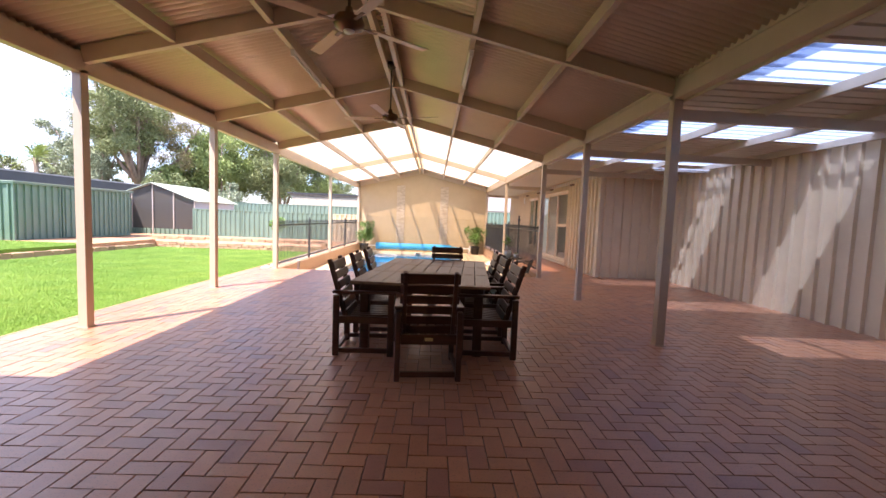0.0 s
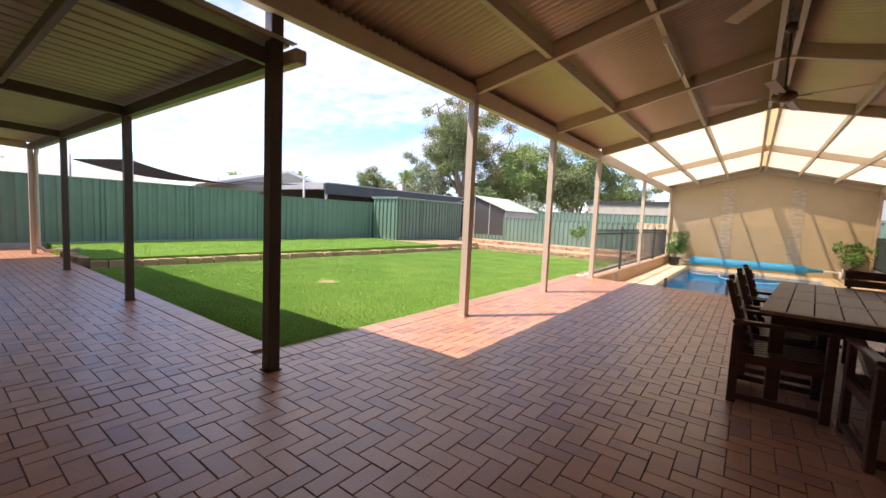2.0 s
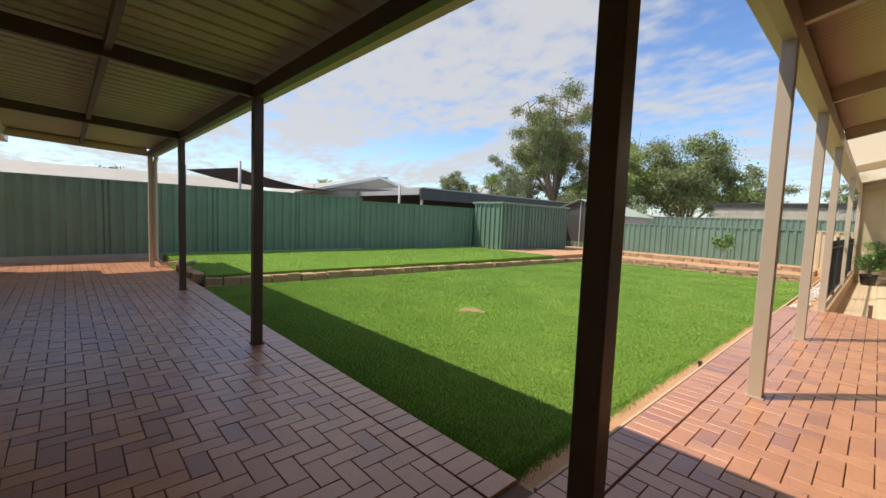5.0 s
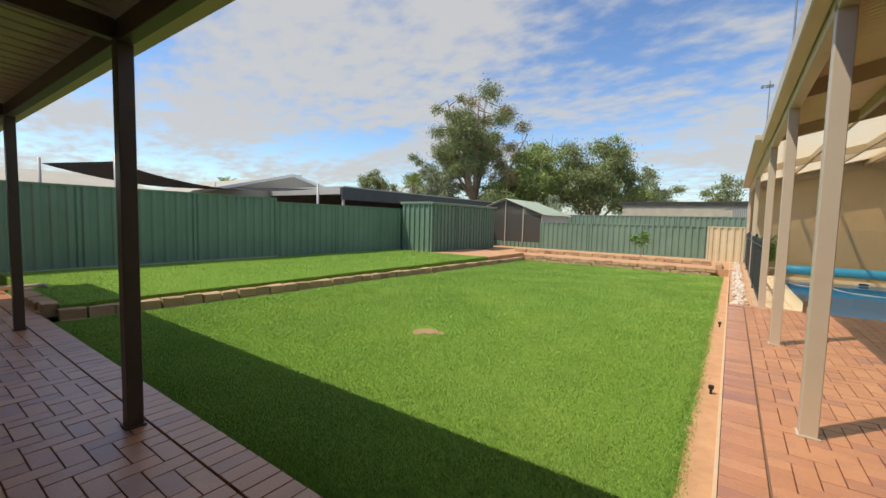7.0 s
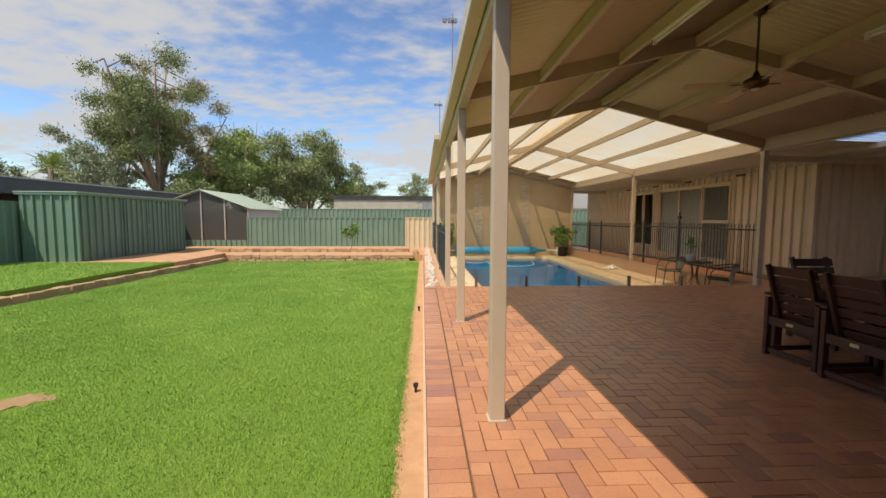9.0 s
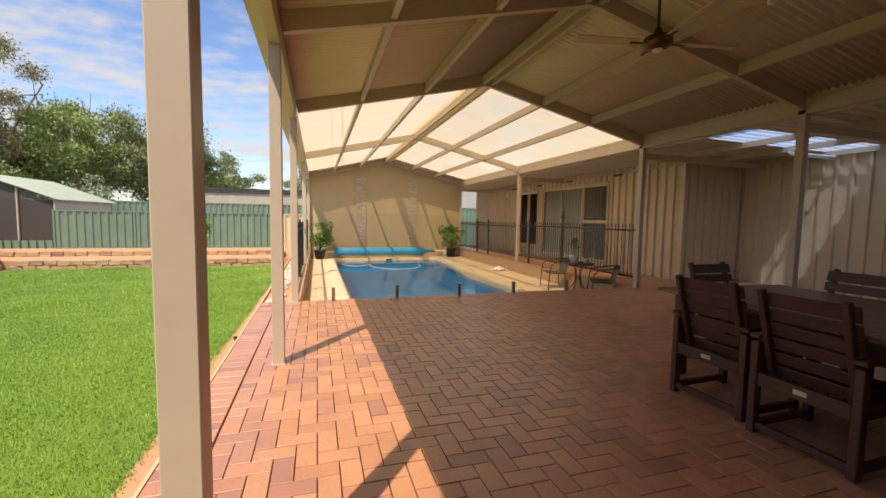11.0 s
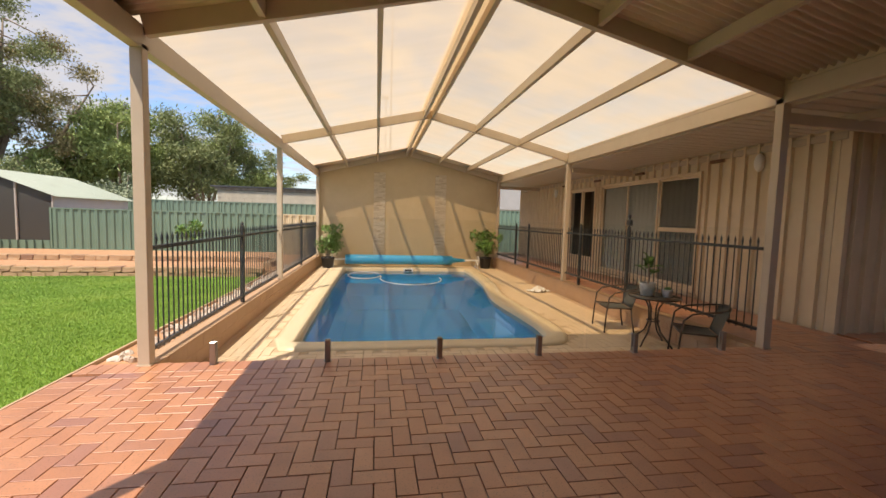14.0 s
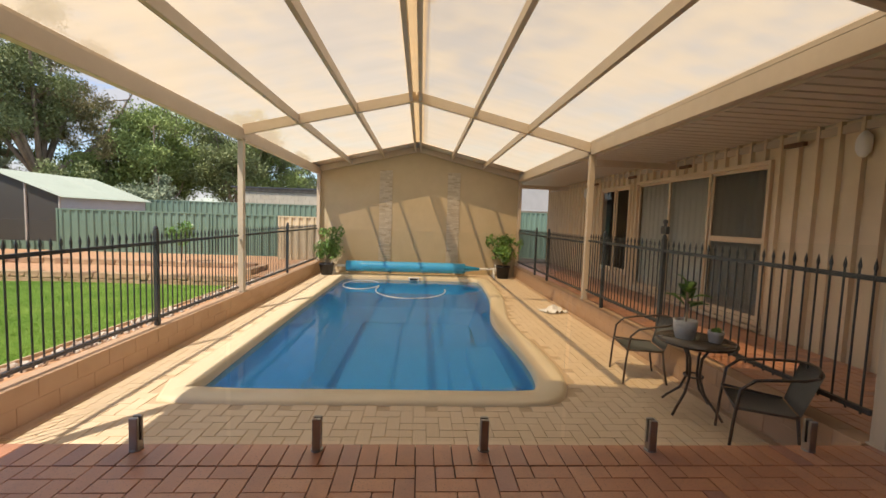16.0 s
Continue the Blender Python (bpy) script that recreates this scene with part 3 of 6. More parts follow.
# ---- house walls ----
def ribbed_wall(name, p, q, z0, z1, kind, mat, label, out, thick=0.12, category="wall", gaps=()):
    """A wall from p to q with a ribbed face on the side `out`; gaps: (from, to, low, high) openings along it."""
    p, q = Vector((*p, 0)), Vector((*q, 0))
    along = (q - p).normalized()
    L = (q - p).length
    out = Vector(out)
    root = empty(name, Matrix(), label, category, kind="structure")
    spans, at = [], 0.0
    for a, b, lo, hi in sorted(gaps):
        spans.append((at, a, z0, z1))
        if lo > z0 + 0.01:
            spans.append((a, b, z0, lo))
        if hi < z1 - 0.01:
            spans.append((a, b, hi, z1))
        at = b
    spans.append((at, L, z0, z1))
    for a, b, lo, hi in spans:
        if b - a < 0.02:
            continue
        s = p + along * a
        sheet("cladding", s + Vector((0, 0, lo)) + out * 0.004, along, (0, 0, 1), b - a, hi - lo, kind, mat, 0.003, out, root)
        bm = bmesh.new()
        e = p + along * b
        bar(bm, s - out * thick / 2 + Vector((0, 0, (lo + hi) / 2)), e - out * thick / 2 + Vector((0, 0, (lo + hi) / 2)), thick, hi - lo)
        part("wall_core", bm, mat, root)
    return root


ribbed_wall("wall_east", (XW, -1.0), (XW, YC), -0.02, 2.80, "wall", WALL, "beige ribbed steel wall of the side bay", (-1, 0, 0))
ribbed_wall("wall_step", (XH, YC), (XW - 0.005, YC), -0.02, 2.80, "wall", WALL, "beige ribbed steel return wall", (0, -1, 0))
# sliding door, windows: (from, to, low, high) along the wall from YC
W1 = (12.94, 16.5, 0.1, 2.46)
W2 = (16.76, 18.3, 0.3, 2.44)
ribbed_wall("wall_house", (XH, YC + 0.125), (XH, 23.0), -0.02, 2.80, "wall", WALL, "beige ribbed steel house wall beside the pool", (-1, 0, 0),
            gaps=[(W1[0] - YC - 0.125, W1[1] - YC - 0.125, W1[2], W1[3]), (W2[0] - YC - 0.125, W2[1] - YC - 0.125, W2[2], W2[3])])
part("corner_trim", boxed(XH - 0.045, XH + 0.01, YC - 0.045, YC + 0.01, 0, 2.735, 0.003), WALL, bpy.data.objects["wall_house"])
part("eave_trim", boxed(XH - 0.045, XH - 0.005, YC + 0.02, 22.9, 2.62, 2.72, 0.004), BEIGE, bpy.data.objects["wall_house"])
# unseen room shell, added behind the windows so no sky shows through
for y in (11.0, 20.0):
    tagged(part("room_side", boxed(XH + 0.125, XH + 1.6, y - 0.05, y + 0.05, 0.02, 2.7), INTERIOR_SHADE), "added room side wall behind the windows, coloured dark for dimness", "wall", kind="structure")
tagged(part("room_behind", boxed(XH + 1.6, XH + 1.7, 11, 20, -0.1, 2.8), INTERIOR_SHADE), "added room back wall behind the windows, coloured dark for dimness", "wall", kind="structure")
tagged(part("room_floor", boxed(XH + 0.12, XH + 1.6, 11, 20, -0.1, 0.02), INTERIOR_SHADE), "added room floor behind the windows, coloured dark for dimness", "floor", kind="structure")
tagged(part("room_ceiling", boxed(XH + 0.12, XH + 1.7, 11, 20, 2.7, 2.8), INTERIOR_SHADE), "added room ceiling behind the windows, coloured dark for dimness", "ceiling", kind="structure")
tagged(part("wall_south", boxed(-14.3, XW + 0.12, -1.2, -1.0, -0.5, 3.4), WALL), "beige house wall behind the patio", "wall", kind="structure")
tagged(part("house_fascia", boxed(-14.4, -3.3, -0.5, -0.37, 2.50, 2.86, 0.004), WHITE), "white eave fascia of the house above the veranda", "fascia", kind="structure")
tagged(part("house_soffit", boxed(-14.4, -3.3, -0.99, -0.5, 2.52, 2.54), WHITE), "white eave lining of the house", "soffit", kind="structure")
tagged(part("house_roof", boxed(-14.8, XW + 0.4, -6.0, -1.21, 3.41, 3.5), SHEET), "house roof edge above the veranda", "roof", kind="structure")

# rendered gable wall with stone strips
gw = empty("wall_north", Matrix(), "tall tan rendered gable wall with two cream stone strips", "wall", kind="structure")
bm = bmesh.new()
prof = [(XL - 0.02, -1.2), (XR + 0.02, -1.2), (XR + 0.02, rafter_z(XR) + 0.19), (XM, rafter_z(XM) + 0.19), (XL - 0.02, rafter_z(XL) + 0.19)]
lo = [bm.verts.new((x, YG, z)) for x, z in prof]
hi = [bm.verts.new((x, YG + 0.22, z)) for x, z in prof]
bm.faces.new(lo); bm.faces.new(hi[::-1])
for i in range(5):
    bm.faces.new((lo[i], hi[i], hi[(i + 1) % 5], lo[(i + 1) % 5]))
part("render_face", bm, RENDER, gw)

# low walls that hold the higher ground beside the pool
rng = random.Random(4)
def course_wall(name, x0, x1, y0, y1, z0, z1, mat, label, bl=0.4, bh=0.17):
    root = empty(name, Matrix(), label, "retaining wall", kind="structure")
    along_y = (y1 - y0) > (x1 - x0)
    L = (y1 - y0) if along_y else (x1 - x0)
    rows = max(1, round((z1 - z0) / bh))
    h = (z1 - z0) / rows
    core = boxed(x0 + 0.006, x1 - 0.006, y0 + 0.006, y1 - 0.006, z0 - 0.5, z1 - 0.006)
    part("wall_core", core, mat, root)
    bm = bmesh.new()
    for r in range(rows):
        s = -bl / 2 if r % 2 else 0
        while s < L:
            a, b = max(s, 0) + 0.004, min(s + bl, L) - 0.004
            if b - a > 0.03:
                if along_y:
                    box(bm, x0, x1, y0 + a, y0 + b, z0 + r * h + 0.004, z0 + (r + 1) * h - 0.002, 0.004)
                else:
                    box(bm, x0 + a, x0 + b, y0, y1, z0 + r * h + 0.004, z0 + (r + 1) * h - 0.002, 0.004)
            s += bl
    tagged(part("block_courses", bm, mat, root), kind="stuff")
    return root
course_wall("pool_wall_west", -3.27, -3.08, 10.05, 20.93, ZP, 0.0, TANWALL, "low tan painted wall below the pool fence")
course_wall("pool_wall_east", 3.32, 3.52, 10.05, 20.93, ZP, 0.004, TANWALL, "low tan painted wall below the house-side pool fence")
part("edge_riser", boxed(-3.07, 3.31, 10.035, 10.05, ZP - 0.2, -0.03), TANWALL, pool_floor)

# ---- fences ----
def panel_fence(name, p, q, z0, z1, mat, label, out, panel=2.35):
    root = empty(name, Matrix(), label, "fence", kind="structure")
    p, q = Vector((*p, 0)), Vector((*q, 0))
    along, L, out = (q - p).normalized(), (q - p).length, Vector(out)
    k = max(1, round(L / panel))
    for i in range(k):
        a, b = p + along * (L * i / k), p + along * (L * (i + 1) / k)
        dz = 0.0
        sheet("fence_panel", a + Vector((0, 0, z0 + 0.03)), along, (0, 0, 1), L / k, z1 - z0 - 0.04, "fence", mat, 0.004, out, root)
        for z, hh in ((z1 - 0.02, 0.045), (z0 + 0.03, 0.05)):
            part("rail", barred(a + Vector((0, 0, z)) + out * 0.018, b + Vector((0, 0, z)) + out * 0.018, 0.05, hh), mat, root)
    for i in range(k + 1):
        a = p + along * (L * i / k)
        part("fence_post", boxed(a.x - 0.03, a.x + 0.03, a.y - 0.03, a.y + 0.03, z0 - 0.3, z1 + 0.004), mat, root)
    return root


panel_fence("fence_west", (-15.45, -6.0), (-15.45, 8.3), 0.09, 1.96, GREEN, "dark green ribbed steel boundary fence", (1, 0, 0))
panel_fence("fence_west_low", (-15.43, 8.36), (-15.43, 27.0), 0.0, 1.84, GREEN, "dark green ribbed steel boundary fence, a step lower", (1, 0, 0))
panel_fence("fence_yard", (-12.1, 21.9), (-4.5, 21.9), -0.02, 1.43, GREEN, "low green ribbed steel fence behind the terrace", (0, -1, 0))
panel_fence("fence_back", (-15.4, 27.2), (12, 27.2), -0.3, 1.95, GREEN, "green ribbed steel back boundary fence", (0, -1, 0))
panel_fence("fence_cream", (-4.45, 21.0), (-3.25, 21.0), -0.1, 1.42, CREAM_STEEL, "cream ribbed steel fence beside the gable wall", (0, -1, 0), 1.2)
part("plinth", boxed(-15.48, -15.36, -5.9, 8.3, -0.1, 0.13), CONCRETE, bpy.data.objects["fence_west"])

PALE_EDGE = material("sandy_concrete_edge", (0.58, 0.42, 0.27), (0.66, 0.49, 0.33), 0.9, scale=12, fine=120, bump=0.3)
# ---- retaining blocks round the lawn ----
def block_row(name, label, p, q, z_of, h, d, length=0.3, parts=True):
    """Rough-faced retaining blocks set side by side from p to q."""
    root = empty(name, Matrix(), label, "retaining wall", kind="structure")
    p, q = Vector((*p, 0)), Vector((*q, 0))
    L, along = (q - p).length, (q - p).normalized()
    ang = math.atan2(along.y, along.x)
    r = random.Random(len(name))
    meshes = []
    for k in range(4):
        bm = bmesh.new()
        box(bm, -length / 2 + 0.005, length / 2 - 0.005, -d / 2, d / 2, 0, h, 0.012)
        box(bm, -length / 2 + 0.012, length / 2 - 0.012, -d / 2 - 0.025, d / 2 + 0.025, 0, h * 0.42, 0.012)
        for v in bm.verts:
            v.co += Vector((r.uniform(-1, 1), r.uniform(-1, 1), r.uniform(-1, 0.4))) * 0.012
        me = bpy.data.meshes.new("block"); bm.to_mesh(me); bm.free(); me.materials.append(LIMESTONE); meshes.append(me)
    for i in range(int(L / length)):
        o = new("block", meshes[i % 4])
        c = p + along * (i + 0.5) * length
        o.parent = root
        o.matrix_basis = pose(c.x + r.uniform(-0.012, 0.012), c.y + r.uniform(-0.012, 0.012), z_of(c.y) + r.uniform(-0.01, 0.006), 0, 0, math.degrees(ang) + r.uniform(-3, 3))
    return root


block_row("retaining_west", "row of rough tan retaining blocks along the lawn", (-10.86, 2.25), (-10.86, 17.2), lambda y: lawn_z(y) - 0.08, 0.23, 0.15)
block_row("retaining_turn", "row of rough tan retaining blocks beside the veranda paving", (-12.9, 2.24), (-10.85, 2.24), lambda y: -0.06, 0.19, 0.2)
for k in range(2):
    block_row("retaining_north", "two courses of rough tan retaining blocks at the end of the lawn", (-10.75 + 0.15 * k, 17.2 + 0.03 * k), (-3.95, 17.2 + 0.03 * k), lambda y, k=k: -0.27 + 0.14 * k, 0.135, 0.22)
block_row("retaining_terrace", "upper row of rough tan retaining blocks before the fence", (-12.0, 18.6), (-3.95, 18.6), lambda y: -0.01, 0.16, 0.2)
block_row("retaining_end", "row of rough tan retaining blocks closing the terrace", (-3.95, 17.3), (-3.95, 18.6), lambda y: -0.1, 0.24, 0.2)
tagged(part("edge_strip", boxed(-3.655, -3.635, 2.14, 20.9, -0.3, 0.004), PALE_EDGE), "thin pale concrete edging strip along the paving", "edging", kind="structure")

# ---- swimming pool ----
def smooth_loop(pts, n=6):
    """A closed smooth curve through pts."""
    out, k = [], len(pts)
    for i in range(k):
        p0, p1, p2, p3 = [Vector(pts[(i + j - 1) % k]) for j in range(4)]
        for s in range(n):
            t = s / n
            out.append(0.5 * ((2 * p1) + (p2 - p0) * t + (2 * p0 - 5 * p1 + 4 * p2 - p3) * t * t + (3 * p1 - p0 - 3 * p2 + p3) * t ** 3))
    return out


INNER = smooth_loop([(-2.02, 11.68), (0.0, 11.65), (1.25, 11.65), (1.5, 11.79), (1.6, 12.3), (1.6, 13.1), (1.53, 14.3), (1.56, 15.1), (1.69, 15.9), (1.86, 17.0), (1.95, 18.4), (1.95, 19.35), (1.75, 19.8), (0.0, 19.87), (-1.8, 19.82), (-2.12, 19.45), (-2.17, 17.0), (-2.16, 14.0), (-2.13, 12.0)])
def grown(loop, w):
    k = len(loop)
    out = []
    for i in range(k):
        d = (loop[(i + 1) % k] - loop[i - 1]).normalized()
        out.append(loop[i] + Vector((d.y, -d.x)) * w)
    return out


pool = empty("swimming_pool", Matrix(), "inground fibreglass pool with cream coping and blue water", "pool", kind="structure")
bm = bmesh.new()
rings = []
for w, z in ((0.0, ZP - 0.16), (0.0, ZP + 0.01), (0.03, ZP + 0.032), (0.27, ZP + 0.036), (0.325, ZP + 0.022), (0.335, ZP - 0.02)):
    rings.append([bm.verts.new((p.x, p.y, z)) for p in grown(INNER, w)])
for a, b in zip(rings, rings[1:]):
    for j in range(len(a)):
        bm.faces.new((a[j], a[(j + 1) % len(a)], b[(j + 1) % len(a)], b[j]))
part("coping", bm, COPING, pool, "rounded cream coping", True)
bm = bmesh.new()
rings = []
for w, z in ((0.002, ZP - 0.13), (-0.03, ZP - 0.9), (-0.25, ZP - 1.35)):
    rings.append([bm.verts.new((p.x, p.y, z)) for p in grown(INNER, w)])
for a, b in zip(rings, rings[1:]):
    for j in range(len(a)):
        bm.faces.new((a[j], a[(j + 1) % len(a)], b[(j + 1) % len(a)], b[j]))
bm.faces.new(rings[-1])
part("shell", bm, POOLBLUE, pool, "blue pool shell")
bm = bmesh.new()
for k, z in enumerate((-0.72, -1.0)):
    box(bm, 1.02 - 0.3 * k, 1.5, 12.0, 14.4, ZP - 1.3, z, 0.03)
part("steps", bm, POOLBLUE, pool, "submerged blue steps")
WATER = bpy.data.materials.new("pool_water")
WATER.use_nodes = True
n, l = WATER.node_tree.nodes, WATER.node_tree.links
n.clear()
tr = n.new("ShaderNodeBsdfTransparent"); tr.inputs[0].default_value = (0.72, 0.90, 0.97, 1)
gl = n.new("ShaderNodeBsdfGlossy"); gl.inputs["Roughness"].default_value = 0.02
lw = n.new("ShaderNodeLayerWeight")
pw = n.new("ShaderNodeMath"); pw.operation = "POWER"; pw.inputs[1].default_value = 5.0; l.new(lw.outputs["Facing"], pw.inputs[0])
fr = n.new("ShaderNodeMath"); fr.operation = "MULTIPLY_ADD"; fr.inputs[1].default_value = 0.75; fr.inputs[2].default_value = 0.02; l.new(pw.outputs[0], fr.inputs[0])
wv = n.new("ShaderNodeTexNoise"); wv.inputs["Scale"].default_value = 1.6; wv.inputs["Detail"].default_value = 2
bp = n.new("ShaderNodeBump"); bp.inputs["Strength"].default_value = 0.09; bp.inputs["Distance"].default_value = 0.03
tcw = n.new("ShaderNodeTexCoord"); l.new(tcw.outputs["Object"], wv.inputs["Vector"])
l.new(wv.outputs["Fac"], bp.inputs["Height"]); l.new(bp.outputs[0], gl.inputs["Normal"]); l.new(bp.outputs[0], lw.inputs["Normal"])
mx = n.new("ShaderNodeMixShader"); o_ = n.new("ShaderNodeOutputMaterial")
sc = n.new("ShaderNodeBsdfDiffuse"); sc.inputs[0].default_value = (0.03, 0.27, 0.62, 1)
body = n.new("ShaderNodeMixShader"); body.inputs[0].default_value = 0.5
l.new(tr.outputs[0], body.inputs[1]); l.new(sc.outputs[0], body.inputs[2])
l.new(fr.outputs[0], mx.inputs[0]); l.new(body.outputs[0], mx.inputs[1]); l.new(gl.outputs[0], mx.inputs[2]); l.new(mx.outputs[0], o_.inputs[0])
bm = bmesh.new()
bm.faces.new([bm.verts.new((p.x, p.y, ZP - 0.075)) for p in grown(INNER, 0.0)])
water = part("water", bm, WATER, pool, "clear blue pool water")
bm = bmesh.new()
box(bm, -0.17, 0.17, 19.80, 19.88, ZP - 0.075, ZP + 0.03, 0.004)
part("skimmer", bm, WHITE, pool, "white skimmer mouth")
# flat black plate instead of an opening: the slot's shade as colour
part("skimmer_slot_shade", boxed(-0.115, 0.115, 19.792, 19.798, ZP - 0.055, ZP + 0.0), BLACK, pool, "black plate standing for the shaded skimmer slot")
# paving bed with the pool left open
bm = bmesh.new()
outer = [bm.verts.new((x, y, ZP - 0.008)) for x, y in ((-3.09, 10.04), (3.33, 10.04), (3.33, 20.95), (-3.09, 20.95))]
inner = [bm.verts.new((p.x, p.y, ZP - 0.008)) for p in grown(INNER, 0.31)]
for loop in (outer, inner):
    for i in range(len(loop)):
        bm.edges.new((loop[i], loop[(i + 1) % len(loop)]))
bmesh.ops.triangle_fill(bm, edges=bm.edges, use_beauty=True)
part("paving_bed", bm, CREAM_JOINT, pool_floor)

hose_pts = [(-1.45 - 0.5 * math.cos(a), 18.9 - 0.75 * math.sin(a), ZP - 0.068) for a in np.linspace(-2.6, 3.0, 24)]
hose_pts += [(-0.05 - 0.92 * math.cos(a), 18.2 - 1.2 * math.sin(a), ZP - 0.068) for a in np.linspace(-0.3, 3.3, 24)]
tagged(part("pool_hose", tubed(hose_pts, 0.013, 6), WHITE, smooth=True), "white cleaner hose floating in loops on the pool water", "hose")

roller = empty("pool_cover_roller", pose(0, 20.42, ZP), "blue bubble cover rolled up on a white roller behind the pool", "pool cover")
bm = bmesh.new()
tube(bm, [(-2.15, 0, 0.27), (-1.5, 0, 0.272), (0, 0, 0.268), (1.1, 0, 0.27), (1.62, 0, 0.265), (1.64, 0, 0.262), (2.1, 0, 0.26)], 0.165, 16)
for v in bm.verts:
    k = 1 + 0.05 * noise.noise(v.co * 3)
    if v.co.x > 1.63:
        k *= 0.62 - 0.7 * (v.co.x - 1.63)
    v.co.y, v.co.z = v.co.y * k, 0.27 + (v.co.z - 0.27) * k
part("rolled_cover", bm, ROLLBLUE, roller, "rolled blue bubble cover", True)
part("tube", tubed([(-2.62, 0, 0.27), (2.62, 0, 0.27)], 0.035, 10), WHITE, roller)
for x in (-2.55, 2.55):
    bm = bmesh.new()
    for s in (-1, 1):
        bar(bm, (x, 0, 0.3), (x, s * 0.2, 0.02), 0.04, 0.04, 0.006)
    bar(bm, (x, -0.24, 0.02), (x, 0.24, 0.02), 0.05, 0.04, 0.006)
    part("end_stand", bm, WHITE, roller, "white end stand")
    bm = bmesh.new()
    tube(bm, [(x + 0.05 * (1 if x > 0 else -1), 0.15 * math.cos(a), 0.27 + 0.15 * math.sin(a)) for a in np.linspace(0, 2 * math.pi, 17)], 0.014, 6)
    part("hand_wheel", bm, WHITE, roller, "", True)

# drain channels along the low walls
def drain(x, label):
    root = empty("channel_drain", pose(x, 0, ZP), label, "drain", "pool drains", "structure")
    part("channel", boxed(-0.05, 0.05, 10.1, 20.9, -0.02, 0.003), JOINT, root)
    bm = bmesh.new()
    for k in range(430):
        y = 10.1 + k * 0.025
        box(bm, -0.045, 0.045, y, y + 0.013, 0.0, 0.008)
    box(bm, -0.052, -0.044, 10.1, 20.9, 0.0, 0.01)
    box(bm, 0.044, 0.052, 10.1, 20.9, 0.0, 0.01)
    tagged(part("grate", bm, PALE_EDGE, root, "pale slotted grate"), kind="stuff")


drain(-3.02, "pale slotted drain along the lawn-side pool wall")
drain(3.25, "pale slotted drain along the house-side pool wall")

# ---- pool fences ----
def pool_fence(name, label, x, y0, y1, posts, z=0.0, mat=FENCEBLUE):
    root = empty(name, pose(x, 0, z), label, "fence")
    for py in posts:
        o = part("fence_post", boxed(-0.027, 0.027, py - 0.027, py + 0.027, -z, 1.22, 0.004), mat, root)
        part("cap", lathed([(0.0, 1.28), (0.02, 1.268), (0.03, 1.24), (0.022, 1.22)], 10, (0, py, 0)), mat, o)
    edges = [y0] + [p for p in posts] + [y1]
    for a, b in zip(edges, edges[1:]):
        for h in (0.1, 1.06):
            part("rail", boxed(-0.02, 0.02, a + 0.028, b - 0.028, h - 0.019, h + 0.019, 0.003), mat, root)
    bm = bmesh.new()
    tube(bm, [(0, 0, 0.06), (0, 0, 1.12)], 0.0085, 6)
    tube(bm, [(0, 0, 1.12), (0, 0, 1.145), (0, 0, 1.15)], 0.014, 6)
    tube(bm, [(0, 0, 1.15), (0, 0, 1.205)], 0.013, 6, 0.001)
    me = bpy.data.meshes.new("bar"); bm.to_mesh(me); bm.free(); me.materials.append(mat)
    k = round((y1 - y0) / 0.105)
    for i in range(1, k):
        y = y0 + (y1 - y0) * i / k
        if min(abs(y - p) for p in posts) < 0.045:
            continue
        o = new("bar", me)
        o.parent = root
        o.matrix_basis = pose(0, y, 0)
    return root


pool_fence("pool_fence", "charcoal tubular pool fence with spear tops beside the lawn", XL - 0.03, 10.06, 15.14, [12.8])
pool_fence("pool_fence", "charcoal tubular pool fence with spear tops near the gable wall", XL - 0.03, 15.26, 20.8, [17.9])
pool_fence("pool_fence", "charcoal tubular pool fence with spear tops beside the house path", XR + 0.0, 10.06, 15.14, [12.7, 14.45], 0.1)
pool_fence("pool_fence", "charcoal tubular pool fence with spear tops at the far house path", XR + 0.0, 15.26, 20.8, [17.6, 18.7], 0.06)
latch = empty("gate_latch", pose(XR, 12.7, 0.155), "black magnetic latch on the pool gate post", "latch")
part("latch_body", boxed(-0.03, 0.03, -0.06, 0.06, 1.225, 1.33, 0.01), BLACK, latch)
part("latch_knob", lathed([(0.0, 1.42), (0.025, 1.415), (0.03, 1.38), (0.018, 1.36), (0.018, 1.33)], 12), BLACK, latch)

glassf = empty("glass_fence", Matrix(), "frameless clear glass pool fence on short steel spigots", "fence")
for a, b in ((-3.05, -1.0), (-0.97, 1.125), (1.155, 3.3)):
    o = part("glass_panel", boxed(a, b, 9.964, 9.976, 0.06, 1.4, 0.002), GLASS, glassf)
    o.visible_shadow = False
for x in (-2.57, -1.54, -0.44, 0.622, 1.735, 2.84):
    bm = bmesh.new()
    box(bm, x - 0.026, x + 0.026, 9.940, 9.962, 0.004, 0.21, 0.004)
    box(bm, x - 0.026, x + 0.026, 9.978, 10.0, 0.004, 0.21, 0.004)
    box(bm, x - 0.025, x + 0.025, 9.945, 9.995, 0.004, 0.058)
    sp = part("spigot", bm, STEEL, glassf, "brushed steel spigot")
    part("base_cover", lathed([(0.0, 0.0), (0.04, 0.0), (0.038, 0.008), (0.0, 0.009)], 16, (x, 9.97, 0)), STEEL, sp)

BRACKET = material("brown_timber_block", (0.16, 0.085, 0.05), (0.23, 0.13, 0.08), 0.7, scale=6, fine=70, bump=0.2, stretch=(1, 6, 1))
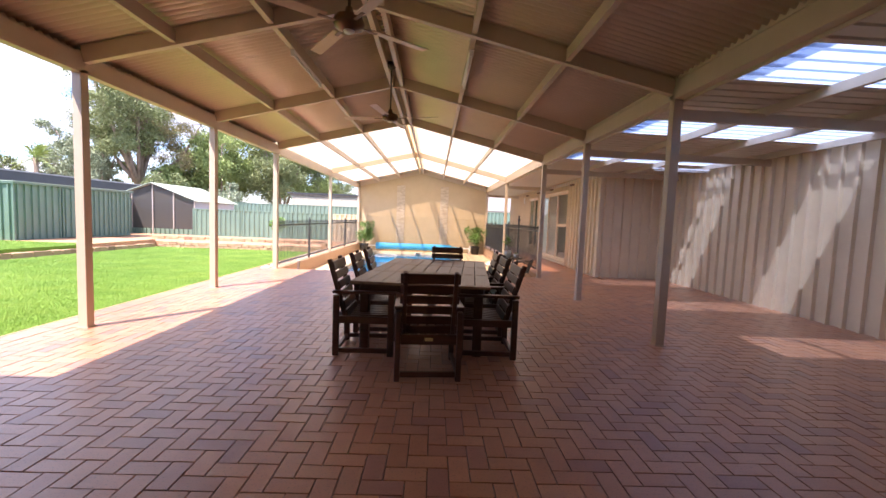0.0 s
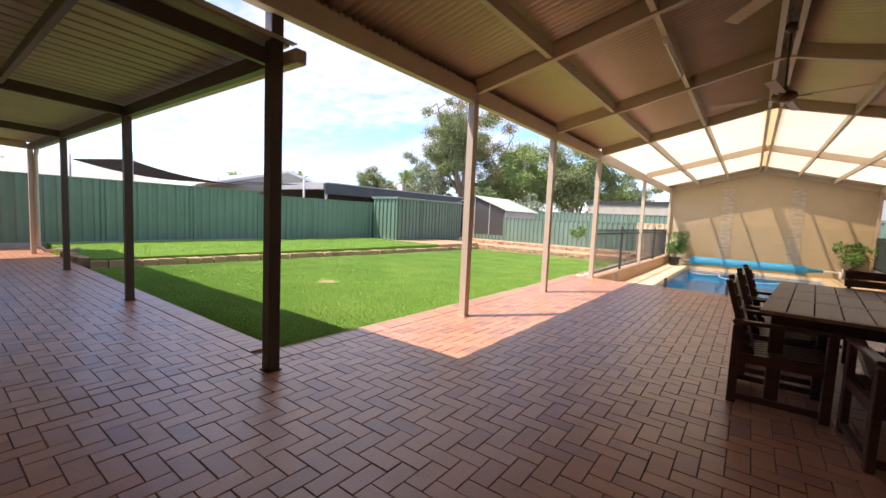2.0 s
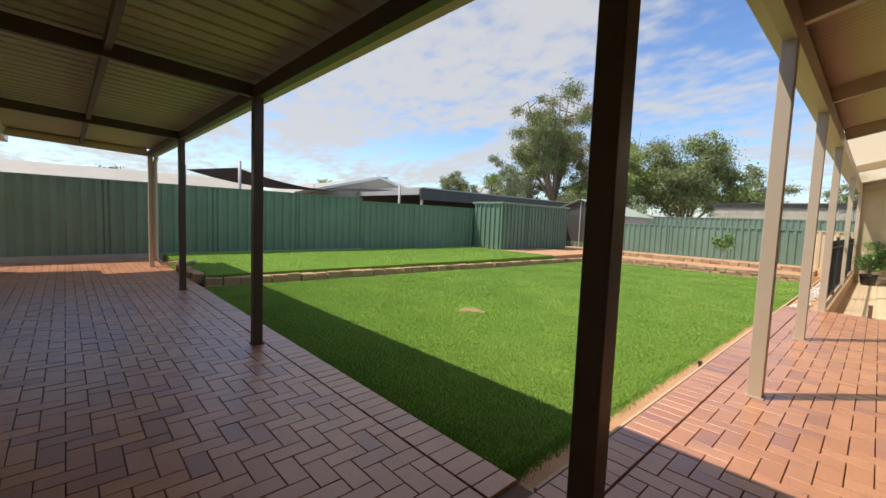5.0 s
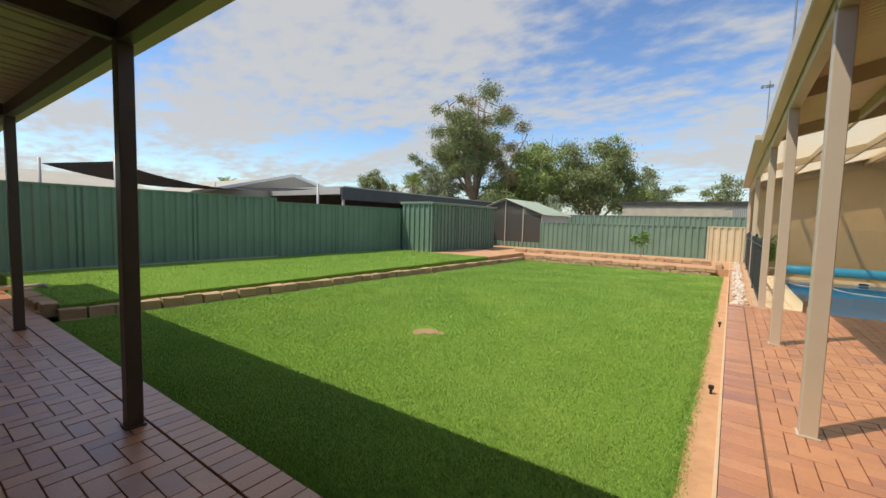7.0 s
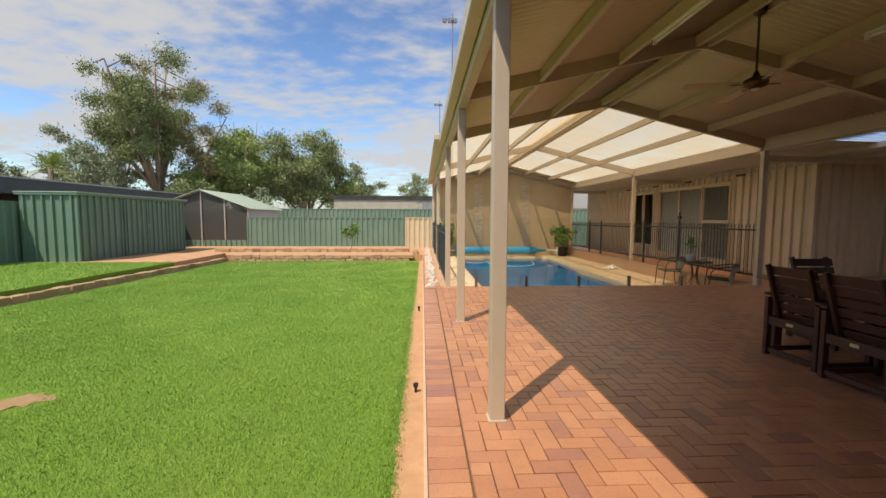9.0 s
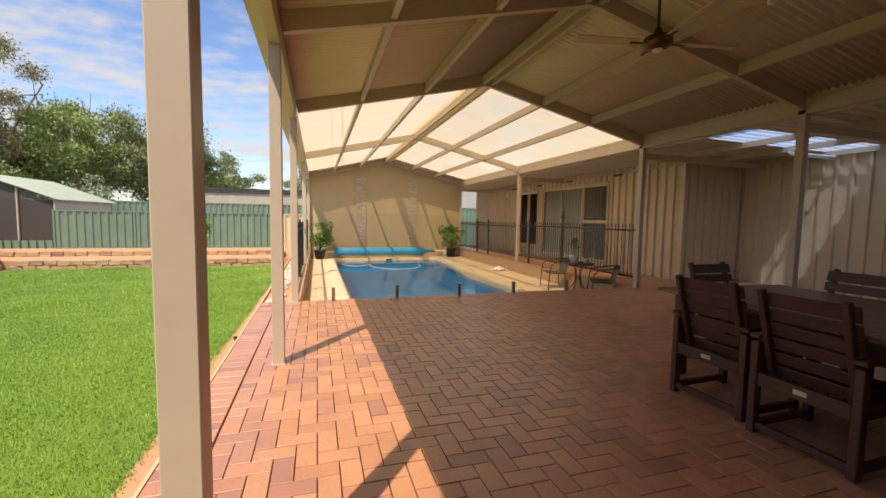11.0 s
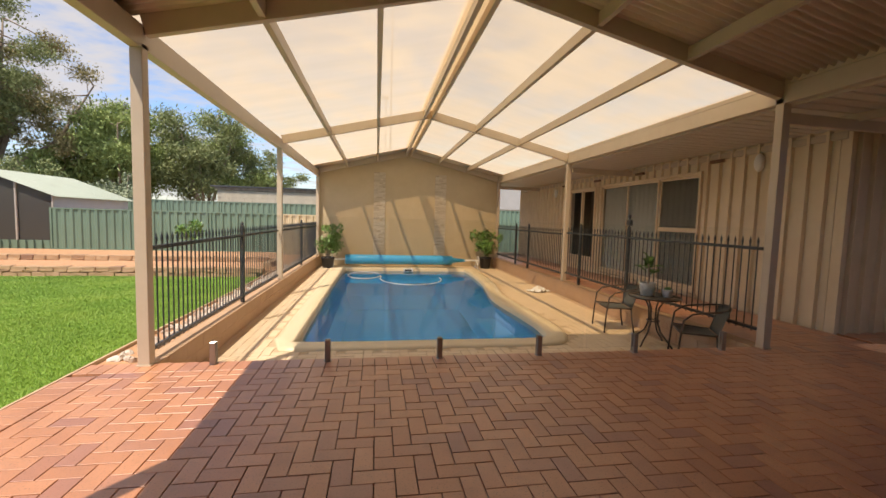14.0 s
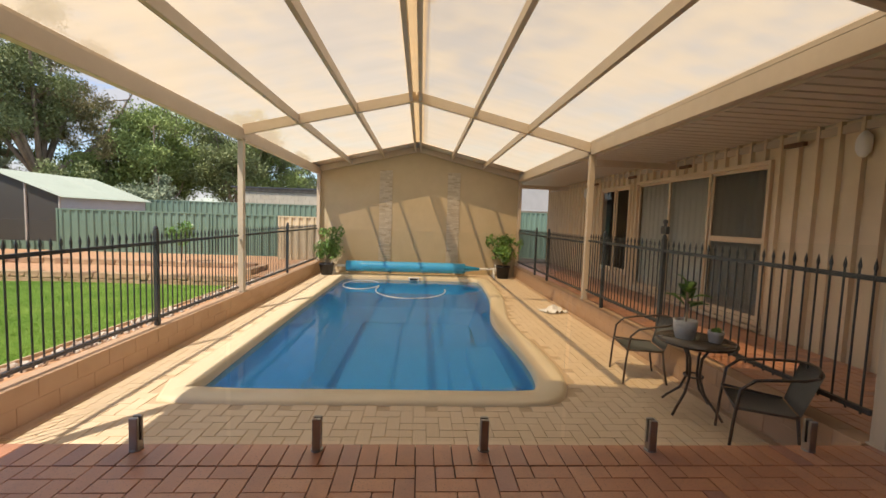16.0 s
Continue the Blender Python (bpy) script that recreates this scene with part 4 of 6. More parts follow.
# ---- windows of the house ----
def sliding(name, label, y0, y1, z0, z1, panes, midrail, curtain):
    root = empty(name, Matrix(), label, "window", kind="structure")
    x = XH - 0.03
    for ya, yb, za, zb in ((y0, y1, z1 - 0.06, z1), (y0, y1, z0, z0 + 0.06), (y0, y0 + 0.05, z0 + 0.06, z1 - 0.06), (y1 - 0.05, y1, z0 + 0.06, z1 - 0.06)):
        part("window_frame", boxed(x - 0.03, x + 0.09, ya, yb, za, zb, 0.004), FRAME, root)
    w = (y1 - y0 - 0.1) / panes
    for i in range(panes):
        a, b = y0 + 0.05 + i * w, y0 + 0.05 + (i + 1) * w
        xo = x + (0.01 if i % 2 else 0.045)
        sash = bmesh.new()
        for ya, yb, za, zb in ((a, a + 0.045, z0 + 0.06, z1 - 0.06), (b - 0.045, b, z0 + 0.06, z1 - 0.06), (a + 0.045, b - 0.045, z0 + 0.06, z0 + 0.12), (a + 0.045, b - 0.045, z1 - 0.11, z1 - 0.06)):
            box(sash, xo - 0.015, xo + 0.015, ya, yb, za, zb, 0.003)
        if midrail and i == 0:
            box(sash, xo - 0.016, xo + 0.016, a + 0.045, b - 0.045, 1.27, 1.36, 0.003)
        part("sash", sash, FRAME, root)
        bm = bmesh.new()
        bm.faces.new([bm.verts.new((xo, yy, zz)) for yy, zz in ((a + 0.044, z0 + 0.119), (b - 0.044, z0 + 0.119), (b - 0.044, z1 - 0.109), (a + 0.044, z1 - 0.109))])
        pane = part("pane", bm, SCREENED if midrail and i == 0 else WINGLASS, root)
        pane.visible_shadow = False
        if i in curtain:
            bm = bmesh.new()
            k = 40
            va = [bm.verts.new((XH + 0.085 + 0.012 * math.sin(j * 1.1), a + (b - a) * j / k, 0.05)) for j in range(k + 1)]
            vb = [bm.verts.new((XH + 0.085 + 0.014 * math.sin(j * 1.1 + 0.2), a + (b - a) * j / k, z1)) for j in range(k + 1)]
            for j in range(k):
                bm.faces.new((va[j], va[j + 1], vb[j + 1], vb[j]))
            bmesh.ops.solidify(bm, geom=bm.faces[:], thickness=0.004)
            part("curtain", bm, CURTAIN, root, "pale gathered curtain", True)
    return root


sliding("window_1", "wide cream-framed sliding door with pale curtains", W1[0], W1[1], W1[2], W1[3], 3, True, (0, 1, 2))
sliding("window_2", "cream-framed sliding window with dark glass", W2[0], W2[1], W2[2], W2[3], 2, False, ())
part("window_sill", boxed(XH - 0.09, XH + 0.02, W1[0] - 0.03, W1[1] + 0.03, 0.03, 0.075, 0.004), FRAME, bpy.data.objects["window_1"])

for y, z in ((11.76, 2.46), (19.35, 2.4)):
    fl = empty("wall_light", pose(XH - 0.035, y, z), "white oval bulkhead light on the house wall", "wall light", "bulkhead lights")
    part("body", lathed([(0.0, 0.0), (0.07, 0.0), (0.074, 0.015), (0.062, 0.045), (0.03, 0.06), (0, 0.063)], 20), WHITE, fl, "", True).matrix_basis = pose(0, 0, 0, 0, -90, 0) @ Matrix.Diagonal((2.05, 1.15, 1, 1))
    part("back_plate", boxed(-0.004, 0.03, -0.06, 0.06, -0.1, 0.1, 0.01), WHITE, fl)

for y in (12.55, 14.75, 16.62, 18.6):
    br = part("eave_bracket", boxed(XH - 0.13, XH - 0.062, y - 0.14, y + 0.14, 2.56, 2.612, 0.006), BRACKET)
    tagged(br, "short brown timber block under the eave of the house wall", "bracket", "eave brackets")

# ---- ceiling fans and tubes ----
def fan(y, turn, label):
    root = empty("ceiling_fan", pose(XM, y, 0, 0, 0, turn), label, "ceiling fan", "pavilion fans")
    part("downrod", tubed([(0, 0, 2.93), (0, 0, 3.68)], 0.013, 8), DARKSTEEL, root)
    part("canopy", lathed([(0.02, 3.6), (0.06, 3.63), (0.07, 3.70), (0.0, 3.70)], 16), DARKSTEEL, root, "", True)
    part("motor", lathed([(0.0, 2.83), (0.05, 2.83), (0.11, 2.855), (0.125, 2.89), (0.11, 2.93), (0.04, 2.96), (0.025, 3.01), (0.0, 3.01)], 24), FANBROWN, root, "bronze motor housing", True)
    part("hub_cap", lathed([(0.0, 2.815), (0.035, 2.817), (0.045, 2.83), (0.0, 2.835)], 16), WHITE, root, "pale hub cap", True)
    for k in range(4):
        bm = bmesh.new()
        box(bm, 0.19, 0.74, -0.06, 0.06, -0.005, 0.005, 0.004)
        for v in bm.verts:
            t = (v.co.x - 0.19) / 0.55
            v.co.y *= 0.78 + 0.35 * t - (0.25 if t > 0.99 else 0)
            v.co.z += v.co.y * 0.18
        b = part("blade", bm, BLADE, root, "pale tan fan blade")
        b.matrix_basis = pose(0, 0, 2.885, 0, 0, 90 * k)
        arm = part("blade_arm", boxed(0.09, 0.25, -0.016, 0.016, -0.012, -0.005, 0.002), FANBROWN, b)
    return root


FANBROWN = material("bronze_enamel", (0.12, 0.065, 0.035), (0.17, 0.095, 0.05), 0.35, metal=0.6, scale=6, fine=80, bump=0.05)
BLADE = material("tan_fan_blade", (0.62, 0.49, 0.37), (0.69, 0.56, 0.43), 0.4, scale=4, fine=60, bump=0.05)
fan(3.25, 36, "four-bladed tan ceiling fan on a rod below the ridge")
fan(6.25, -12, "four-bladed tan ceiling fan near the opal roof")

for s in (-1, 1):
    x = XM + s * 1.1
    z = rafter_z(x) + 0.018
    tl = empty("tube_light", pose(x, 5.75 - (0.25 if s > 0 else 0), z), "slim white fluorescent batten under a roof purlin, switched off", "tube light", "roof battens")
    part("batten", boxed(-0.03, 0.03, -0.62, 0.62, -0.035, 0, 0.006), WHITE, tl)
    part("tube", tubed([(0, -0.59, -0.055), (0, 0.59, -0.055)], 0.015, 8), WHITE, tl, "white glass tube", True)
    for e in (-0.605, 0.605):
        part("end_cap", boxed(-0.022, 0.022, e - 0.015, e + 0.015, -0.08, -0.036, 0.004), WHITE, tl)
tl = empty("tube_light", pose(6.0, 8.6, bay_z(6.0) - 0.06), "slim white fluorescent batten in the side bay", "tube light", "roof battens")
part("batten", boxed(-0.62, 0.62, -0.03, 0.03, -0.035, 0, 0.006), WHITE, tl)
part("tube", tubed([(-0.59, 0, -0.055), (0.59, 0, -0.055)], 0.015, 8), WHITE, tl, "white glass tube", True)
for x, y, h in ((0.5, 60, 30.2), (0.6, 104, 30.8)):
    fl = empty("floodlight_mast", pose(x, y, -0.6), "tall distant steel floodlight mast of a sports ground", "floodlight", "floodlight masts")
    part("mast", tubed([(0, 0, 0), (0, 0, h * 0.5), (0, 0, h)], 0.16, 8, 0.09), STEEL, fl)
    part("crossarm", boxed(-1.3, 0.5, -0.08, 0.08, h - 0.9, h - 0.75), STEEL, fl)
    for k in range(3):
        part("lamp_head", boxed(-1.4 + 0.75 * k, -0.85 + 0.75 * k, -0.3, 0.15, h - 1.3, h - 0.75, 0.05), STEEL, fl)

# ---- dining set ----
TAG = material("brass_tag_metal", (0.62, 0.52, 0.25), (0.72, 0.62, 0.34), 0.4, metal=0.4, scale=20, fine=90, bump=0.1)
def arm_chair(m, label):
    root = empty("dining_chair", m, label, "chair", "chairs round the dining table")
    W = 0.285
    for s in (-1, 1):
        part("leg", barred((s * (W - 0.025), 0.25, 0), (s * (W - 0.025), 0.25, 0.62), 0.045, 0.06, 0.005, (0, 1, 0)), TIMBER, root)
        part("leg", barred((s * (W - 0.025), -0.285, 0), (s * (W - 0.025), -0.285, 0.60), 0.045, 0.06, 0.005, (0, 1, 0)), TIMBER, root)
        part("foot_rail", barred((s * (W - 0.025), 0.22, 0.055), (s * (W - 0.025), -0.255, 0.055), 0.035, 0.045, 0.004), TIMBER, root)
        part("side_rail", barred((s * (W - 0.025), 0.22, 0.36), (s * (W - 0.025), -0.255, 0.36), 0.035, 0.07, 0.004), TIMBER, root)
        part("armrest", barred((s * (W - 0.025), 0.30, 0.635), (s * (W - 0.025), -0.32, 0.632), 0.065, 0.028, 0.006), TIMBER, root)
        part("back_post", barred((s * (W - 0.075), -0.19, 0.33), (s * (W - 0.075), -0.37, 0.94), 0.035, 0.045, 0.005, (0, 1, 0)), TIMBER, root)
    part("stretcher", barred((-W + 0.05, -0.28, 0.055), (W - 0.05, -0.28, 0.055), 0.035, 0.045, 0.004), TIMBER, root)
    part("front_rail", barred((-W + 0.05, 0.235, 0.36), (W - 0.05, 0.235, 0.36), 0.03, 0.07, 0.004), TIMBER, root)
    part("rear_rail", barred((-W + 0.05, -0.29, 0.36), (W - 0.05, -0.29, 0.36), 0.03, 0.085, 0.004), TIMBER, root)
    for i in range(6):
        x = -0.2 + 0.08 * i
        part("seat_slat", barred((x, 0.26, 0.405), (x, -0.20, 0.375), 0.062, 0.02, 0.004), TIMBER, root)
    for i in range(6):
        t = 0.14 + 0.152 * i
        y, z = -0.19 - 0.18 * t, 0.33 + 0.61 * t
        part("back_slat", barred((-W + 0.035, y + 0.03, z), (W - 0.035, y + 0.03, z), 0.02, 0.075 if i < 5 else 0.09, 0.004, (0, -0.28, 0.96)), TIMBER, root)
    part("brass_tag", boxed(-0.035, 0.035, -0.309, -0.303, 0.35, 0.378), TAG, root, "small brass tag")
    return root


TX = 0.68
first = arm_chair(pose(TX + 0.04, 3.55, 0, 0, 0, 4), "dark-stained slatted timber armchair at the head of the table")
places = [(TX + 0.30, 6.08, 180, "dark-stained slatted timber armchair at the table's pool end")]
for k, y in enumerate((4.1, 4.88, 5.52)):
    places.append((TX - 0.57 + 0.045 * k, y, -90 + k, "dark-stained slatted timber armchair along the table's lawn side"))
    places.append((TX + 0.62, y + 0.02, 90 - k, "dark-stained slatted timber armchair along the table's house side"))
for x, y, rz, lab in places:
    tagged(copy_thing(first, pose(x, y, 0, 0, 0, rz)), lab)

table = empty("dining_table", pose(0.745, 5.0, 0, 0, 0, -5.5), "large weathered timber dining table with slatted extending top", "table")
TW, TL = 0.69, 1.21
bounds_y = [-TL, -0.38, 0.38, TL]
for a, b in zip(bounds_y, bounds_y[1:]):
    k = 9
    w = 2 * (TW - 0.0) / k
    for i in range(k):
        part("board", boxed(-TW + i * w + 0.004, -TW + (i + 1) * w - 0.004, a + 0.055, b - 0.055, 0.715, 0.742, 0.003), TABLETOP, table)
    for e0, e1 in ((a + 0.003, a + 0.052), (b - 0.052, b - 0.003)):
        part("end_board", boxed(-TW + 0.002, TW - 0.002, e0, e1, 0.713, 0.742, 0.003), TABLETOP, table)
for s in (-1, 1):
    part("apron", boxed(s * (TW - 0.1) - 0.014, s * (TW - 0.1) + 0.014, -TL + 0.14, TL - 0.14, 0.62, 0.712, 0.003), TIMBER, table)
    part("apron_end", boxed(-TW + 0.12, TW - 0.12, s * (TL - 0.13) - 0.014, s * (TL - 0.13) + 0.014, 0.62, 0.712, 0.003), TIMBER, table)
    for t in (-1, 1):
        part("leg", boxed(s * (TW - 0.11) - 0.045, s * (TW - 0.11) + 0.045, t * (TL - 0.2) - 0.045, t * (TL - 0.2) + 0.045, 0, 0.7, 0.008), TIMBER, table)
part("stretcher", boxed(-0.04, 0.04, -TL + 0.25, TL - 0.25, 0.2, 0.27, 0.004), TIMBER, table)

# ---- bistro set by the pool ----
MESHCLOTH = material("grey_woven_mesh", (0.13, 0.14, 0.13), (0.20, 0.21, 0.20), 0.6, scale=60, fine=300, bump=0.5)
SMOKED = material("smoked_table_glass", (0.10, 0.08, 0.06), (0.15, 0.12, 0.09), 0.08, scale=3, fine=20, bump=0)
BRONZE = material("bronze_steel_tube", (0.05, 0.038, 0.03), (0.08, 0.06, 0.045), 0.35, scale=6, fine=90, bump=0.04)
BX, BY = 2.93, 11.27
bt = empty("bistro_table", pose(BX, BY, ZP, 0, 0, 25), "small round glass-topped metal bistro table", "table")
part("tabletop", lathed([(0.0, 0.715), (0.335, 0.715), (0.335, 0.722), (0.0, 0.722)], 36), SMOKED, bt, "smoked glass top", True)
bm = bmesh.new()
tube(bm, [(0.345 * math.cos(a), 0.345 * math.sin(a), 0.712) for a in np.linspace(0, 2 * math.pi, 33)], 0.014, 8)
part("rim", bm, BRONZE, bt, "", True)
for k in range(4):
    part("leg", tubed([(0.30 * math.cos(0) , 0, 0.01), (0.25, 0, 0.07), (0.12, 0, 0.2), (0.06, 0, 0.36), (0.075, 0, 0.55), (0.16, 0, 0.7)], 0.0125, 8), BRONZE, bt, "", True).matrix_basis = pose(0, 0, 0, 0, 0, 90 * k)
bm = bmesh.new()
tube(bm, [(0.085 * math.cos(a), 0.085 * math.sin(a), 0.36) for a in np.linspace(0, 2 * math.pi, 17)], 0.009, 6)
part("collar", bm, BRONZE, bt, "", True)


def bistro_chair(m, label):
    root = empty("bistro_chair", m, label, "chair", "bistro chairs")
    for s in (-1, 1):
        part("arm_frame", tubed([(s * 0.27, 0.24, 0), (s * 0.27, 0.22, 0.3), (s * 0.275, 0.19, 0.56), (s * 0.28, 0.10, 0.65), (s * 0.28, -0.05, 0.68), (s * 0.27, -0.2, 0.70), (s * 0.22, -0.30, 0.72)], 0.0125, 8), BRONZE, root, "", True)
        part("rear_leg", tubed([(s * 0.22, -0.26, 0), (s * 0.21, -0.22, 0.2), (s * 0.20, -0.2, 0.4)], 0.0125, 8), BRONZE, root, "", True)
        part("seat_rail", tubed([(s * 0.27, 0.22, 0.4), (s * 0.22, -0.2, 0.385)], 0.0115, 8), BRONZE, root, "", True)
    part("seat_rail", tubed([(-0.27, 0.215, 0.4), (0.27, 0.215, 0.4)], 0.0115, 8), BRONZE, root, "", True)
    part("back_rail", tubed([(-0.22, -0.30, 0.72), (-0.12, -0.345, 0.74), (0, -0.36, 0.745), (0.12, -0.345, 0.74), (0.22, -0.30, 0.72)], 0.0125, 8), BRONZE, root, "", True)
    bm = bmesh.new()
    grid = []
    for i in range(9):
        u = -1 + i / 4
        row = []
        for zz in (0.39, 0.46, 0.58, 0.73):
            t = (zz - 0.39) / 0.34
            row.append(bm.verts.new((u * (0.2 + 0.03 * t), -0.2 - 0.16 * t - 0.0 + 0.06 * u * u * t - 0.02, zz)))
        grid.append(row)
    for a, b in zip(grid, grid[1:]):
        for j in range(3):
            bm.faces.new((a[j], b[j], b[j + 1], a[j + 1]))
    bmesh.ops.solidify(bm, geom=bm.faces[:], thickness=0.006)
    part("back_sling", bm, MESHCLOTH, root, "grey woven back sling", True)
    bm = bmesh.new()
    grid = []
    for i in range(7):
        u = -1 + i / 3
        grid.append([bm.verts.new((u * (0.215 + 0.04 * (v + 1) / 2), 0.0 + 0.21 * v, 0.385 - 0.02 * (1 - u * u) * (1 - v * v))) for v in (-1, -0.4, 0.2, 1)])
    for a, b in zip(grid, grid[1:]):
        for j in range(3):
            bm.faces.new((a[j], b[j], b[j + 1], a[j + 1]))
    bmesh.ops.solidify(bm, geom=bm.faces[:], thickness=0.006)
    part("seat_sling", bm, MESHCLOTH, root, "grey woven seat sling", True)
    return root


bc = bistro_chair(pose(BX + 0.12, 10.62, ZP, 0, 0, 62), "grey mesh bistro chair pulled out beside the glass fence")
tagged(copy_thing(bc, pose(BX - 0.08, 12.15, ZP, 0, 0, 80)), "grey mesh bistro chair behind the round table")

# ---- plants ----
def leaf_mat(name, a, b, rough=0.5):
    m = material(name, a, b, rough, scale=3, fine=40, bump=0, pieces=True, spec=0.3)
    p = m.node_tree.nodes["Principled BSDF"]
    return m


def leaves(name, clumps, count, size, mat, parent, seed, slim=0.45, droop=0.0, shell=0.55):
    """Many small folded leaves, spread through the clumps (centre, radii)."""
    r = np.random.RandomState(seed)
    vol = np.array([c[1][0] * c[1][1] * c[1][2] for c in clumps]) ** 0.75
    pick = r.choice(len(clumps), count, p=vol / vol.sum())
    cen = np.array([c[0] for c in clumps])[pick]
    rad = np.array([c[1] for c in clumps])[pick]
    d = r.normal(size=(count, 3)); d /= np.linalg.norm(d, axis=1)[:, None]
    k = shell + (1 - shell) * r.rand(count) ** 0.7
    k = np.where(r.rand(count) < 0.06, k * 1.2, k)
    pos = cen + (r.normal(size=(count, 3)) * 0.62 if shell > 0.5 else d * k[:, None]) * rad
    u = r.normal(size=(count, 3)); u[:, 2] -= droop * 2
    u /= np.linalg.norm(u, axis=1)[:, None]
    v = np.cross(u, r.normal(size=(count, 3))); v /= np.linalg.norm(v, axis=1)[:, None]
    w = np.cross(u, v)
    s = size * (0.6 + 0.8 * r.rand(count))[:, None]
    p0, p2 = pos - u * s * 0.5, pos + u * s * 0.5
    p1, p3 = pos + v * s * slim * 0.5 + w * s * 0.08, pos - v * s * slim * 0.5 + w * s * 0.08
    verts = np.stack([p0, p1, p2, p3], 1).reshape(-1, 3)
    me = bpy.data.meshes.new(name)
    me.vertices.add(len(verts)); me.vertices.foreach_set("co", verts.ravel())
    me.loops.add(count * 4); me.loops.foreach_set("vertex_index", np.arange(count * 4))
    me.polygons.add(count); me.polygons.foreach_set("loop_start", np.arange(count) * 4)
    me.update(calc_edges=True)
    me.materials.append(mat)
    ob = new(name, me)
    ob.parent = parent
    return ob


LEAF_EUC = leaf_mat("eucalypt_leaf", (0.13, 0.18, 0.07), (0.34, 0.38, 0.17))
LEAF_EUC2 = leaf_mat("bronzed_eucalypt_leaf", (0.22, 0.2, 0.085), (0.44, 0.38, 0.19))
LEAF_PEPPER = leaf_mat("pepper_leaf", (0.18, 0.26, 0.075), (0.42, 0.51, 0.18))
LEAF_GREY = leaf_mat("grey_green_leaf", (0.2, 0.25, 0.15), (0.38, 0.44, 0.29))
LEAF_POT = leaf_mat("pot_plant_leaf", (0.08, 0.19, 0.04), (0.22, 0.38, 0.10), 0.35)
BARK = material("grey_bark", (0.20, 0.15, 0.11), (0.38, 0.31, 0.24), 0.9, scale=5, fine=40, bump=0.6, stretch=(1, 1, 0.3), dist=0.02)


def tree(name, label, x, y, z, h, spread, seed, mat, bare, n_limbs, count, size, droop=0.2, mat2=None, lean=0.0, tuft=1.0):
    """A tapered trunk that forks into limbs, each bearing several leaf clumps; bare: share of the height without leaves."""
    r = random.Random(seed)
    root = empty(name, pose(x, y, z), label, "tree")
    bm = bmesh.new()
    clumps = []
    fork = h * bare * 0.75
    pts = [(0, 0, -0.3), (0.1 * lean, 0, fork * 0.4), (lean * 0.4 + r.uniform(-0.15, 0.15), r.uniform(-0.15, 0.15), fork)]
    tube(bm, pts, h * 0.026, 10, h * 0.02)
    top = Vector(pts[-1])
    for i in range(n_limbs):
        a = 2 * math.pi * i / n_limbs + r.uniform(-0.5, 0.5)
        reach = spread * r.uniform(0.35, 1.0)
        rise = (h - fork) * (r.uniform(0.45, 0.97) if i else 0.97)
        if i == 0:
            reach *= 0.25
        tip = top + Vector((math.cos(a) * reach + lean, math.sin(a) * reach, rise))
        mid = top.lerp(tip, 0.5) + Vector((math.cos(a) * reach * 0.12, math.sin(a) * reach * 0.12, r.uniform(-0.05, 0.08) * h))
        limb = [top, top.lerp(mid, 0.5), mid, mid.lerp(tip, 0.6), tip]
        tube(bm, limb, h * 0.013, 7, h * 0.003)
        for j in range(8):
            t = 0.35 + 0.7 * (j + r.random()) / 8
            base = mid.lerp(tip, min(max(t - 0.45, 0) / 0.55, 1.0))
            off = Vector((r.uniform(-1, 1), r.uniform(-1, 1), r.uniform(-0.5, 0.5))) * spread * 0.34
            c = base + off
            s = spread * r.uniform(0.10, 0.22) * tuft
            clumps.append(((c.x, c.y, c.z), (s, s, s * r.uniform(0.6, 0.95))))
            tube(bm, [base, base.lerp(c, 0.6) + Vector((0, 0, 0.1)), c], h * 0.004, 5, h * 0.0012)
    part("trunk", bm, BARK, root, "grey-brown forked trunk", True)
    if mat2:
        k = len(clumps) // 3
        leaves("crown", clumps[k:], int(count * 0.7), size, mat, root, seed, 0.38, droop)
        leaves("crown", clumps[:k], int(count * 0.3), size, mat2, root, seed + 50, 0.38, droop)
    else:
        leaves("crown", clumps, count, size, mat, root, seed, 0.4, droop)
    return root


G = -0.6
tree("eucalyptus_tree", "tall eucalyptus with open grey-green and bronze crown", -24.6, 35.5, G, 13.9, 5.0, 11, LEAF_EUC, 0.36, 11, 60000, 0.19, 0.3, LEAF_EUC2, tuft=0.78)
tree("eucalyptus_tree", "slender drooping grey-green eucalyptus", -28.5, 36.0, G, 10.3, 3.1, 12, LEAF_GREY, 0.3, 8, 22000, 0.19, 0.6, tuft=0.75)
tree("pepper_tree", "broad dense green pepper tree behind the fence", -20.0, 40, G, 9.6, 4.4, 13, LEAF_PEPPER, 0.2, 10, 48000, 0.22, 0.5)
tree("pepper_tree", "rounded dense green tree behind the fence", -14.8, 42, G, 10.6, 4.4, 14, LEAF_EUC, 0.18, 10, 48000, 0.22, 0.3, LEAF_PEPPER)
tree("pepper_tree", "low rounded green tree near the block shed", -11.0, 45, G, 7.6, 2.6, 15, LEAF_EUC, 0.2, 7, 14400, 0.21, 0.3)
tree("pepper_tree", "dense green tree with low hanging foliage", -23.0, 38.5, G, 6.4, 3.6, 16, LEAF_PEPPER, 0.1, 9, 28800, 0.22, 0.6)
tree("grey_shrub", "silvery low shrub beyond the back fence", -16.0, 33, G, 4.2, 1.7, 17, LEAF_GREY, 0.1, 7, 12800, 0.18, 0.3)
